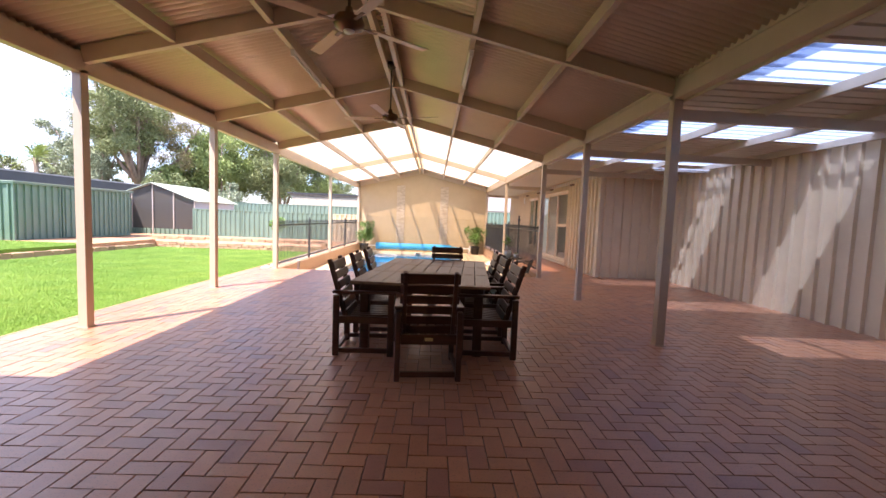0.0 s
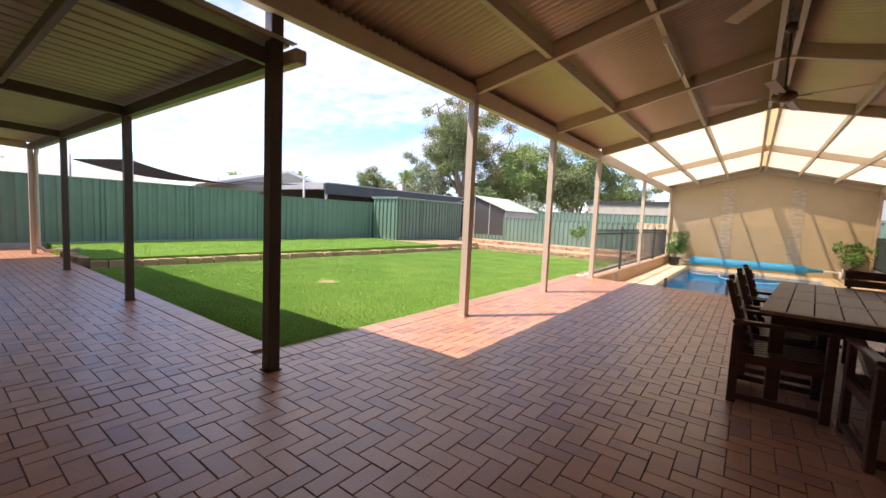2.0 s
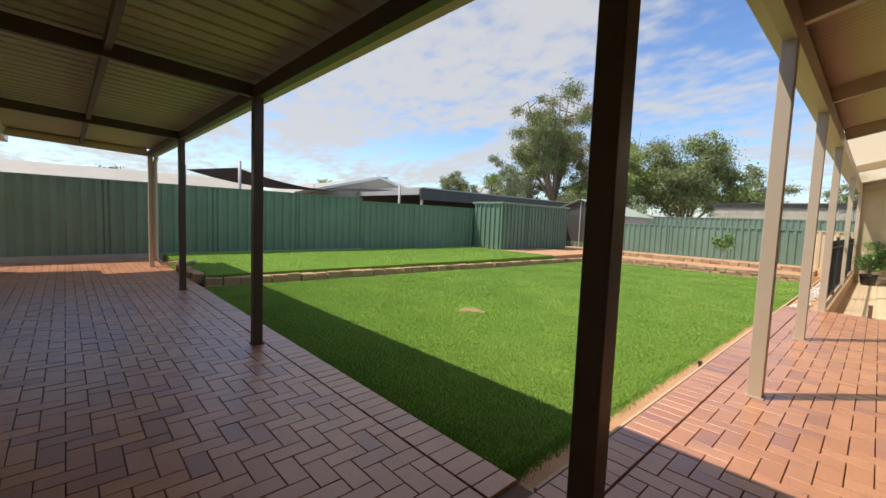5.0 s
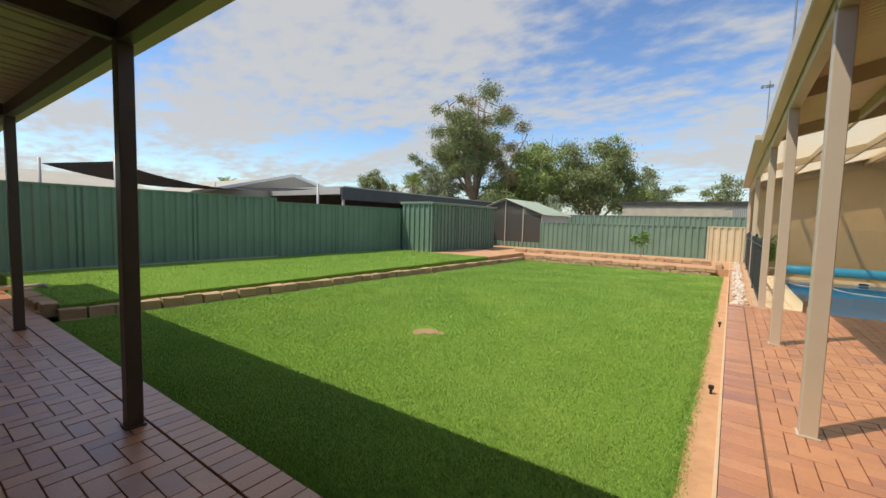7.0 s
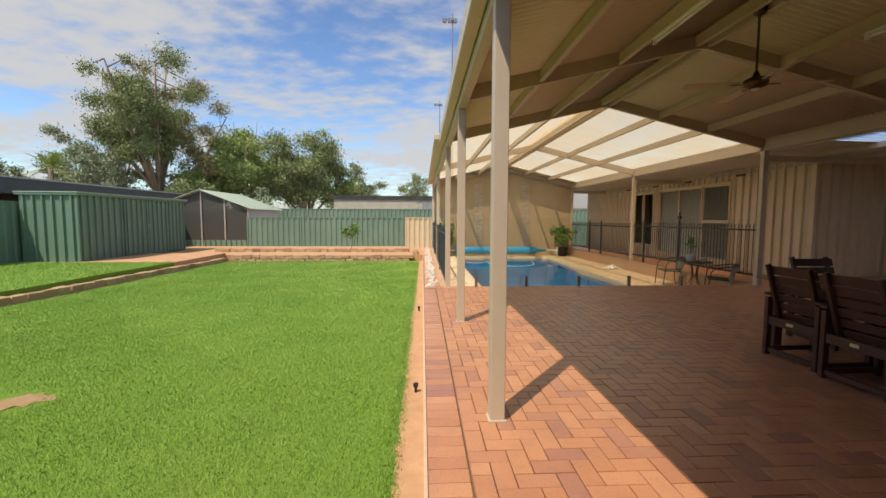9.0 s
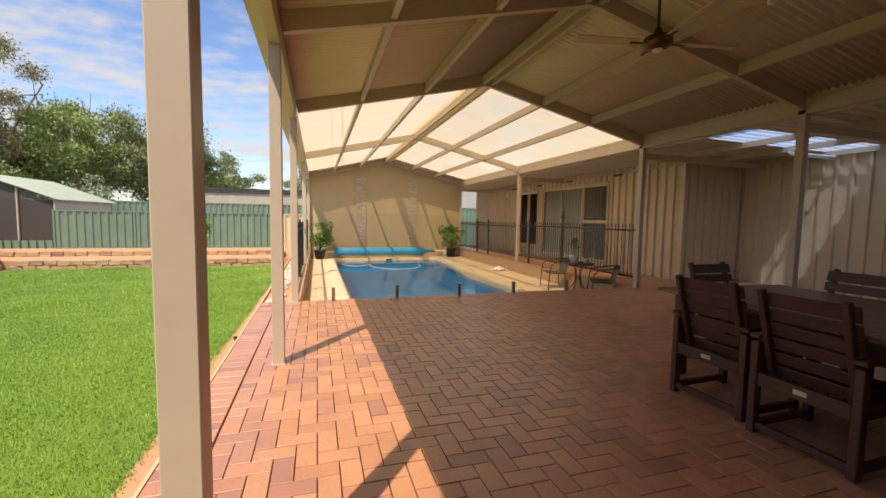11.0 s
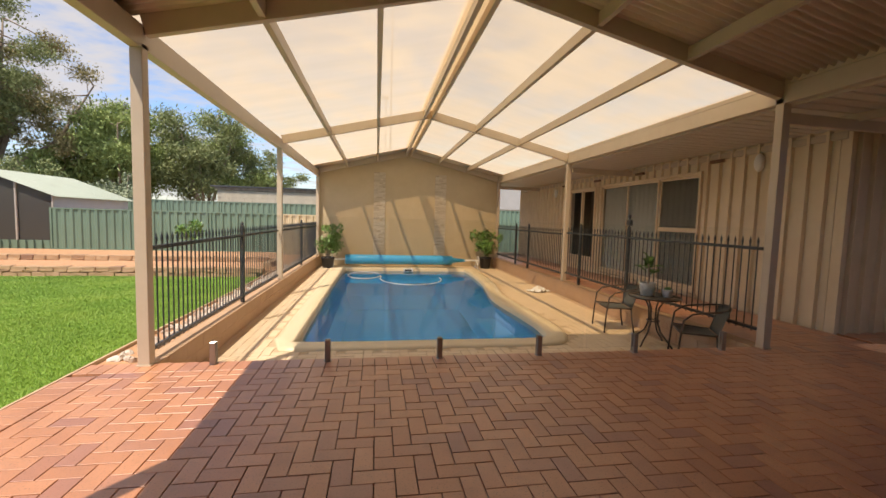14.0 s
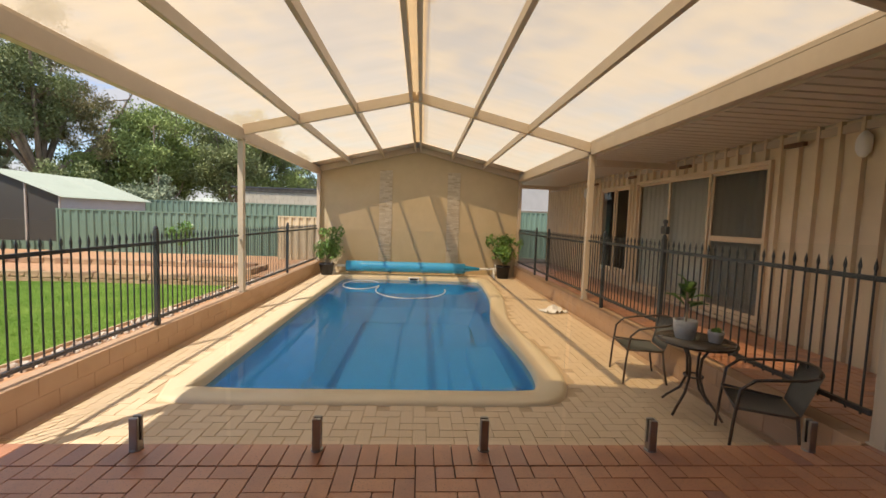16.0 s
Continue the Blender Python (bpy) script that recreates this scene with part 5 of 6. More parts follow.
tree("grey_shrub", "silvery low shrub beyond the back fence", -20.0, 33, G, 4.4, 2.2, 27, LEAF_EUC, 0.1, 7, 14400, 0.18, 0.3)
tree("small_tree", "small rounded green tree beyond the carport", -36.5, 34, G, 7.2, 2.6, 18, LEAF_EUC, 0.2, 7, 14400, 0.22, 0.3)
tree("small_tree", "small open green tree beyond the carport", -33, 38, G, 7.6, 2.6, 19, LEAF_GREY, 0.25, 7, 12800, 0.22, 0.3)
tree("small_tree", "small distant green tree", -40, 38, G, 6.5, 2.2, 20, LEAF_EUC, 0.2, 7, 11200, 0.22, 0.3)
tree("small_tree", "small distant green tree", -4.5, 62, G, 8.0, 3.0, 21, LEAF_EUC, 0.2, 7, 9600, 0.26, 0.3)
tree("small_tree", "green shrub showing above the far fence", -62, 5.5, G, 6.0, 3.0, 22, LEAF_EUC, 0.2, 7, 9600, 0.26, 0.3)
# bare grey branches above the pepper tree
bt_ = empty("dead_branches", pose(-20.5, 41, G), "bare dead branches rising from the green trees", "tree")
bm = bmesh.new()
r_ = random.Random(8)
for k in range(9):
    a = r_.uniform(0, 6.28)
    p = Vector((0, 0, 4))
    pts = [p.copy()]
    for j in range(5):
        p = p + Vector((math.cos(a) * 0.45 + r_.uniform(-0.3, 0.3), math.sin(a) * 0.45, 1.25 + r_.uniform(-0.3, 0.3)))
        pts.append(p.copy())
    tube(bm, pts, 0.08, 5, 0.012)
    tube(bm, [pts[3], pts[3] + Vector((r_.uniform(-1, 1), r_.uniform(-1, 1), 0.9))], 0.03, 4, 0.008)
tube(bm, [(0, 0, -0.3), (0, 0, 4)], 0.22, 8, 0.12)
part("branch", bm, BARK, bt_)


def palm(x, y, h, seed, label):
    root = empty("palm_tree", pose(x, y, G), label, "tree", "palms")
    part("trunk", tubed([(0, 0, -0.2), (0.1, 0, h * 0.5), (0.05, 0, h)], 0.2, 8, 0.14), BARK, root, "", True)
    bm = bmesh.new()
    r = random.Random(seed)
    for k in range(26):
        a, e = r.uniform(0, 6.28), r.uniform(-0.4, 1.3)
        L = r.uniform(1.3, 1.8)
        d = Vector((math.cos(a) * math.cos(e), math.sin(a) * math.cos(e), math.sin(e)))
        side = Vector((-math.sin(a), math.cos(a), 0))
        stem = [Vector((0.05, 0, h)) + d * L * t - Vector((0, 0, 0.5 * t * t * L * 0.6)) for t in (0, 0.25, 0.5, 0.75, 1.0)]
        tube(bm, stem, 0.02, 4, 0.006)
        for j in range(14):
            t = 0.15 + 0.85 * j / 14
            i = min(int(t * 4), 3)
            p = stem[i].lerp(stem[i + 1], t * 4 - i)
            for s in (-1, 1):
                q = p + side * s * 0.42 * (1.1 - 0.5 * t) + d * 0.25 - Vector((0, 0, 0.12))
                w = d * 0.025
                bm.faces.new([bm.verts.new(v) for v in (p - w, p + w, q)])
    part("crown", bm, LEAF_PEPPER, root)


palm(-42, 25.5, 4.9, 3, "squat palm above the neighbour's roofs")
palm(-39, 25.5, 5.0, 4, "squat palm above the neighbour's roofs")
palm(-28.5, 30.5, 5.3, 5, "palm with bright fronds behind the carport")
palm(-46, 22, 4.8, 6, "squat palm above the neighbour's roofs")

POT = material("black_plastic_pot", (0.02, 0.02, 0.022), (0.035, 0.035, 0.036), 0.45, scale=5, fine=60, bump=0.05)
def potted(x, y, z, r, h, top, spread, seed, label, mat=LEAF_POT, potmat=POT, count=900, size=0.09):
    root = empty("potted_plant", pose(x, y, z), label, "plant", "pool plants")
    part("pot", lathed([(0.0, 0.0), (r * 0.78, 0.0), (r * 0.97, h * 0.86), (r * 1.06, h * 0.87), (r * 1.06, h), (r * 0.97, h), (r * 0.93, h * 0.9), (0, h * 0.9)], 24), potmat, root, "", True)
    rr = random.Random(seed)
    bm = bmesh.new()
    cl = []
    for i in range(15):
        a = rr.uniform(0, 6.28)
        tip = Vector((math.cos(a) * spread * rr.uniform(0.3, 0.9), math.sin(a) * spread * rr.uniform(0.3, 0.9), h + (top - h) * rr.uniform(0.35, 0.92)))
        tube(bm, [(0, 0, h * 0.88), (tip.x * 0.4, tip.y * 0.4, (h + tip.z) / 2), tip], 0.012, 5, 0.004)
        s = spread * rr.uniform(0.25, 0.42)
        cl.append((tuple(tip), (s, s, s * 1.1)))
        cl.append(((tip.x * 0.6, tip.y * 0.6, (h + tip.z) / 2 + 0.05), (s, s, s)))
    part("stem", bm, BARK, root)
    leaves("foliage", cl, count, size, mat, root, seed, 0.5, 0.1, 0.2)
    return root


potted(2.85, 20.35, ZP, 0.22, 0.40, 1.32, 0.56, 31, "leafy green citrus shrub in a black pot by the gable wall", count=1300, size=0.11)
potted(-2.72, 20.2, ZP, 0.22, 0.36, 1.5, 0.48, 32, "leafy green jasmine shrub in a black pot by the gable wall", count=1900, size=0.085)
# small tree on the terrace
potsap = empty("sapling", pose(-6.75, 19.6, 0.0), "small leafy sapling growing in the terrace soil", "plant")
part("stem", tubed([(0, 0, -0.05), (0.03, 0, 0.5), (0.0, 0.02, 1.05)], 0.02, 6, 0.008), BARK, potsap)
leaves("foliage", [((0, 0, 0.75), (0.38, 0.3, 0.3)), ((0.15, 0, 1.0), (0.25, 0.25, 0.2)), ((-0.25, 0, 0.85), (0.22, 0.2, 0.2))], 380, 0.11, LEAF_POT, potsap, 33, 0.5, 0.2, 0.2)

CERAMIC = material("patterned_grey_ceramic", (0.52, 0.53, 0.52), (0.66, 0.66, 0.64), 0.45, scale=22, fine=60, bump=0.3, stain=(0.2, 0.21, 0.21), stain_scale=18, stain_amount=0.6)
CONC_POT = material("pale_concrete_pot", (0.58, 0.58, 0.57), (0.66, 0.66, 0.64), 0.7, scale=9, fine=90, bump=0.2)
fig = empty("rubber_plant", pose(BX - 0.08, BY + 0.06, ZP + 0.723), "broad-leaved rubber plant in a patterned grey ceramic pot", "plant")
part("pot", lathed([(0.0, 0.0), (0.085, 0.0), (0.105, 0.1), (0.11, 0.185), (0.1, 0.185), (0.095, 0.16), (0, 0.16)], 24), CERAMIC, fig, "patterned grey ceramic pot", True)
part("stem", tubed([(0, 0, 0.15), (0.01, 0, 0.3), (0.0, 0.01, 0.5)], 0.011, 6), BARK, fig)
for k in range(10):
    a, zz, e = k * 2.4, 0.30 + 0.02 * k, radians((8, 35, 12, 50, 20, 5, 58, 30, 62, 75)[k])
    bm = bmesh.new()
    L, W_ = 0.2 - 0.008 * k + 0.03 * math.sin(k * 3), 0.13
    rows_ = []
    for t, w in ((0, 0.05), (0.25, 0.8), (0.5, 1.0), (0.75, 0.75), (1, 0.05)):
        dz = 0.05 * math.sin(t * 2.2) - 0.03 * t
        rows_.append([bm.verts.new((L * t + 0.03, s * W_ / 2 * w, dz + abs(s) * 0.012)) for s in (-1, 0, 1)])
    for p, q in zip(rows_, rows_[1:]):
        for j in range(2):
            bm.faces.new((p[j], q[j], q[j + 1], p[j + 1]))
    bmesh.ops.solidify(bm, geom=bm.faces[:], thickness=0.002)
    part("leaf", bm, LEAF_POT, fig, "", True).matrix_basis = pose(0, 0, zz, 0, 0, math.degrees(a)) @ pose(0, 0, 0, 0, -math.degrees(e) * 0.7, 0)
sm = empty("succulent_pot", pose(BX + 0.14, BY - 0.08, ZP + 0.723), "small pale concrete pot with a tiny succulent", "plant")
part("pot", lathed([(0.0, 0.0), (0.055, 0.0), (0.07, 0.08), (0.072, 0.11), (0.062, 0.11), (0.058, 0.09), (0, 0.09)], 20), CONC_POT, sm, "", True)
leaves("foliage", [((0, 0, 0.11), (0.04, 0.04, 0.03))], 40, 0.045, LEAF_POT, sm, 34, 0.5, 0, 0.2)

# crumpled cloth beside the pool
bm = bmesh.new()
bmesh.ops.create_grid(bm, x_segments=14, y_segments=14, size=0.2)
for v in bm.verts:
    v.co.z = 0.05 + 0.13 * abs(noise.noise(v.co * 11)) + 0.16 * max(0, 0.7 - v.co.xy.length * 4)
    v.co.x *= 1.2
bmesh.ops.solidify(bm, geom=bm.faces[:], thickness=0.006)
cl_ = tagged(part("cloth", bm, WHITE, smooth=True), "crumpled grey and white cloth lying on the pool paving", "cloth")
cl_.matrix_basis = pose(2.95, 15.6, ZP - 0.045, 0, 0, 20)

# ---- garden shed ----
shed = empty("garden_shed", pose(-14.52, 14.2, 0.03), "green ribbed steel garden shed with sliding doors", "shed")
part("core", boxed(-0.78, 0.78, 0.04, 5.4, 0, 2.0), GREEN, shed)
sheet("end_wall", (-0.8, 0.03, 0.02), (1, 0, 0), (0, 0, 1), 1.6, 2.0, "wall", GREEN, 0.003, (0, -1, 0), shed)
sheet("side_wall", (0.785, 0.03, 0.02), (0, 1, 0), (0, 0, 1), 1.85, 2.0, "wall", GREEN, 0.003, (1, 0, 0), shed)
sheet("side_wall", (0.785, 4.2, 0.02), (0, 1, 0), (0, 0, 1), 1.2, 2.0, "wall", GREEN, 0.003, (1, 0, 0), shed)
for a, b, o in ((1.85, 3.1, 0.815), (2.98, 4.25, 0.79)):
    dr = sheet("sliding_door", (o, a, 0.06), (0, 1, 0), (0, 0, 1), b - a, 1.9, "wall", GREEN, 0.003, (1, 0, 0), shed)
    part("door_edge", boxed(o + 0.0, o + 0.035, a - 0.01, a + 0.03, 0.06, 1.96), GREEN, dr)
part("door_handle", boxed(0.845, 0.87, 3.02, 3.06, 1.0, 1.15, 0.004), STEEL, shed, "steel door handle")
part("roof", boxed(-0.88, 0.9, -0.06, 5.5, 2.06, 2.1, 0.006), GREEN_LIGHT, shed, "pale green roof")
part("fascia", boxed(-0.86, 0.88, -0.045, 5.48, 2.0, 2.058, 0.004), GREEN, shed)
part("corner_trim", boxed(0.77, 0.83, 0.0, 0.05, 0.02, 2.0, 0.004), GREEN, shed)

# ---- aviary ----
AVWALL = material("pale_blue_grey_sheet", (0.46, 0.48, 0.5), (0.53, 0.55, 0.57), 0.5, scale=1.4, fine=50, bump=0.03)
MESH = glass_material("dark_fly_mesh", (0.6, 0.6, 0.6), 0.4, 0.6, (0.13, 0.125, 0.115))
av = empty("aviary", pose(-14.3, 22.0, -0.02), "gabled mesh aviary with pale green roof", "aviary")
for x in (-2.2, -1.1, 0.0, 1.1, 2.2):
    part("frame_post", boxed(x - 0.025, x + 0.025, -0.025, 0.025, 0, 1.88 + 0.8 * (1 - abs(x) / 2.2)), CONCRETE, av)
for s in (-1, 1):
    part("frame_rafter", barred((s * 2.25, 0, 1.88), (0, 0, 2.7), 0.05, 0.05), CONCRETE, av)
    sheet("roof_sheet", (0, -0.15, 2.73), (0, 1, 0), (s * 2.4, 0, -0.9), 4.6, 2.56, "wave", GREEN_LIGHT, 0.003, (s * 0.34, 0, 0.94), av)
part("side_wall", boxed(2.17, 2.2, 0.05, 4.3, 0.0, 1.85), AVWALL, av, "pale grey side wall")
part("back_wall", boxed(-2.2, 2.16, 4.3, 4.35, 0.0, 1.9), INTERIOR_SHADE, av)
bm = bmesh.new()
f = [bm.verts.new(v) for v in ((-2.2, 0.03, 0.3), (2.2, 0.03, 0.3), (2.2, 0.03, 1.86), (0, 0.03, 2.66), (-2.2, 0.03, 1.86))]
bm.faces.new(f)
part("fly_mesh", bm, MESH, av, "dark fly mesh panel")
sheet("kick_panel", (-2.2, 0.0, 0.0), (1, 0, 0), (0, 0, 1), 4.4, 0.32, "wall", GREEN, 0.003, (0, -1, 0), av)

# ---- neighbouring buildings ----
ROOFGREY = material("charcoal_fascia", (0.05, 0.055, 0.06), (0.08, 0.085, 0.09), 0.5, scale=1, fine=40, bump=0.03)
ZINC = material("pale_zinc_roof", (0.38, 0.38, 0.37), (0.46, 0.46, 0.45), 0.45, scale=1, fine=40, bump=0.03, stain=(0.42, 0.41, 0.38))
CREAMROOF = material("cream_metal_roof", (0.40, 0.36, 0.29), (0.47, 0.43, 0.35), 0.5, scale=0.8, fine=30)
PALEWALL = material("pale_neighbour_wall", (0.52, 0.53, 0.55), (0.6, 0.61, 0.62), 0.8, scale=1, fine=40)
APRICOT = material("apricot_brick_wall", (0.55, 0.36, 0.22), (0.62, 0.42, 0.27), 0.85, scale=4, fine=60)
BLOCK = material("weathered_block_wall", (0.50, 0.45, 0.35), (0.60, 0.54, 0.43), 0.9, scale=2, fine=40, bump=0.3, stain=(0.3, 0.26, 0.2))

cp = empty("carport", pose(-19.0, 14.0, -0.6), "neighbour's long flat carport with charcoal fascia and zinc roof", "carport")
part("fascia", boxed(-0.06, 0.06, 0, 17, 2.85, 3.45, 0.01), ROOFGREY, cp)
part("front_fascia", boxed(-6.0, -0.06, -0.05, 0.05, 3.1, 3.42, 0.01), ZINC, cp)
part("roof", boxed(-6.0, 0.1, 0.06, 17, 3.44, 3.5), ZINC, cp)
# the carport's shaded interior is put into this wall's colour
part("back_wall", boxed(-6.0, -5.85, 0.1, 17, 0, 3.4), INTERIOR_SHADE, cp)
for y in (0.1, 5.6, 11.2, 16.8):
    part("carport_post", boxed(-0.05, 0.05, y - 0.05, y + 0.05, 0, 2.85), ZINC, cp)

hs = empty("neighbour_house", pose(-30.5, 14.5, -0.6), "neighbour's apricot brick house with cream gabled roof", "house")
part("wall", boxed(-5, 5.0, -4.0, 6, 0, 3.0), APRICOT, hs)
bm = bmesh.new()
for x in (-5.4, 5.4):
    vs = [bm.verts.new((x, y, z)) for y, z in ((-4.6, 2.95), (6.6, 2.95), (1.0, 4.35))]
    bm.faces.new(vs)
bm.verts.ensure_lookup_table()
a, b = list(bm.verts)[:3], list(bm.verts)[3:]
for i in range(3):
    bm.faces.new((a[i], a[(i + 1) % 3], b[(i + 1) % 3], b[i]))
part("roof", bm, CREAMROOF, hs, "cream metal gabled roof")
part("gable_trim", barred((5.45, -4.6, 3.0), (5.45, 1.0, 4.4), 0.1, 0.16), WHITE, hs)
part("gable_trim", barred((5.45, 1.0, 4.4), (5.45, 6.6, 3.0), 0.1, 0.16), WHITE, hs)
wd = part("window", boxed(4.95, 5.03, 3.2, 5.2, 1.2, 2.4), BLACK, hs, "dark window")
part("window_frame", boxed(5.0, 5.06, 3.1, 5.3, 2.4, 2.5), WHITE, wd)

wb = empty("neighbour_building", pose(-34, -1.0, -0.6), "neighbour's long pale building with low cream roof", "house")
part("wall", boxed(-4, 4, -9, 10.5, 0, 3.05), PALEWALL, wb)
bm = bmesh.new()
for y in (-9.5, 11.0):
    for x, z in ((-4.6, 3.0), (4.6, 3.0), (0, 4.1)):
        bm.verts.new((x, y, z))
bm.verts.ensure_lookup_table()
a, b = list(bm.verts)[:3], list(bm.verts)[3:]
bm.faces.new(a[::-1]); bm.faces.new(b)
for i in range(3):
    bm.faces.new((a[i], a[(i + 1) % 3], b[(i + 1) % 3], b[i]))
part("roof", bm, CREAMROOF, wb, "low cream metal roof")
part("gutter", boxed(4.55, 4.7, -9.5, 11, 2.92, 3.05), WHITE, wb)

sail = empty("shade_sail", pose(0, 0, 0), "dark shade sail stretched between steel posts beyond the fence", "shade sail")
SAILM = material("charcoal_shade_cloth", (0.045, 0.04, 0.045), (0.07, 0.065, 0.07), 0.8, scale=3, fine=200, bump=0.2)
corners = [Vector((-20.5, 5.6, 3.05)), Vector((-20.0, 13.2, 2.72)), Vector((-27, 12.0, 2.9)), Vector((-27, 5.0, 3.3))]
bm = bmesh.new()
k = 14
gv = []
for i in range(k + 1):
    row = []
    for j in range(k + 1):
        u, v = i / k, j / k
        p = (corners[0] * (1 - u) + corners[1] * u) * (1 - v) + (corners[3] * (1 - u) + corners[2] * u) * v
        pull = 0.55 * (4 * u * (1 - u)) * (1 - 2 * v) + 0.0
        p = p + Vector((-pull, 0, -0.42 * 4 * u * (1 - u)))
        row.append(bm.verts.new(p))
    gv.append(row)
for i in range(k):
    for j in range(k):
        bm.faces.new((gv[i][j], gv[i + 1][j], gv[i + 1][j + 1], gv[i][j + 1]))
bmesh.ops.solidify(bm, geom=bm.faces[:], thickness=0.01)
part("cloth", bm, SAILM, sail, "", True)
for c in corners:
    part("sail_post", tubed([(c.x + (0.25 if c.x > -24 else -0.2), c.y, -0.6), (c.x + (0.25 if c.x > -24 else -0.2), c.y, c.z + 0.25)], 0.06, 10), ZINC, sail, "", True)

bs = empty("block_shed", pose(-9.7, 30.0, -0.6), "neighbour's weathered concrete block shed with rusty flat roof", "shed")
part("wall", boxed(0, 9, 0, 5, 0, 3.25), BLOCK, bs)
bm = bmesh.new()
for r in range(10):
    for c in range(24):
        x0 = c * 0.4 - (0.2 if r % 2 else 0)
        if x0 < 0 or x0 + 0.39 > 5.9:
            continue
        box(bm, x0 + 0.006, x0 + 0.394, -0.03, 0.0, 1.25 + r * 0.2 + 0.005, 1.25 + (r + 1) * 0.2 - 0.005)
tagged(part("block_face", bm, BLOCK, bs), kind="stuff")
sheet("iron_wall", (6.0, -0.03, 0.6), (1, 0, 0), (0, 0, 1), 3.0, 2.65, "wave", ZINC, 0.003, (0, -1, 0), bs)
part("roof", boxed(-0.3, 9.2, -0.18, 5.3, 3.42, 3.5), ROOFGREY, bs, "dark flat roof edge")
part("roof_beam", boxed(-0.1, 9.0, -0.1, -0.035, 3.26, 3.42), BARK, bs)

fh = empty("far_house", pose(5.2, 36.0, -0.6), "far white house with pale gabled roof beyond the fence", "house")
part("wall", boxed(-2.5, 8, 0, 8, 0, 2.9), PALEWALL, fh)
bm = bmesh.new()
for y in (-0.4, 8.4):
    for x, z in ((-3.0, 2.85), (8.5, 2.85), (2.75, 5.0)):
        bm.verts.new((x, y, z))
bm.verts.ensure_lookup_table()
a, b = list(bm.verts)[:3], list(bm.verts)[3:]
bm.faces.new(a[::-1]); bm.faces.new(b)
for i in range(3):
    bm.faces.new((a[i], a[(i + 1) % 3], b[(i + 1) % 3], b[i]))
part("roof", bm, ZINC, fh, "pale roof")

# ---- small garden details ----
for i, (x, y) in enumerate(((-3.72, 5.2), (-3.72, 8.4))):
    t = empty("garden_tap", pose(x, y, lawn_z(y) - 0.01), "small black irrigation riser in the soil strip", "sprinkler", "irrigation risers")
    part("riser", lathed([(0.0, 0.0), (0.012, 0.0), (0.012, 0.05), (0.022, 0.055), (0.022, 0.085), (0.0, 0.09)], 10), BLACK, t)

# loose pale stones along the pool fence
PEBBLE = material("pale_loose_stone", (0.55, 0.47, 0.38), (0.72, 0.66, 0.58), 0.8, scale=14, fine=90, bump=0.4, pieces=True, extra=(0.42, 0.28, 0.2))
stones = empty("stone_bed", Matrix(), "loose pale stones lying beside the pool fence", "stones", kind="stuff")
r_ = random.Random(5)
bm = bmesh.new()
for i in range(420):
    y = r_.uniform(10.15, 20.7)
    m = pose(r_.uniform(-3.56, -3.34), y, -0.03 + r_.uniform(0.0, 0.02), r_.uniform(0, 360), r_.uniform(0, 360), r_.uniform(0, 360)) @ Matrix.Diagonal((r_.uniform(0.03, 0.07), r_.uniform(0.025, 0.05), r_.uniform(0.02, 0.04), 1))
    bmesh.ops.create_icosphere(bm, subdivisions=1, radius=1, matrix=m)
tagged(part("stones", bm, PEBBLE, stones), kind="stuff")

# worn bare patch in the lawn
DULLSOIL = material("worn_lawn_soil", (0.30, 0.19, 0.09), (0.46, 0.29, 0.15), 0.95, scale=16, fine=140, bump=0.6, dist=0.008, stain=(0.2, 0.2, 0.06), stain_scale=9, stain_amount=0.7)
bm = bmesh.new()
bmesh.ops.create_circle(bm, cap_ends=True, segments=28, radius=0.19)
for v in bm.verts:
    a = math.atan2(v.co.y, v.co.x)
    v.co *= 1 + 0.3 * math.sin(3 * a + 1) + 0.2 * math.sin(7 * a) + 0.12 * math.sin(11 * a + 2)
    v.co.x *= 1.1
pt = tagged(part("bare_patch", bm, DULLSOIL), "bare sandy patch worn into the lawn", "soil", kind="structure")
PX, PY = -6.98, 5.2
pt.matrix_basis = pose(PX, PY, low_z(PX, PY) + 0.012)

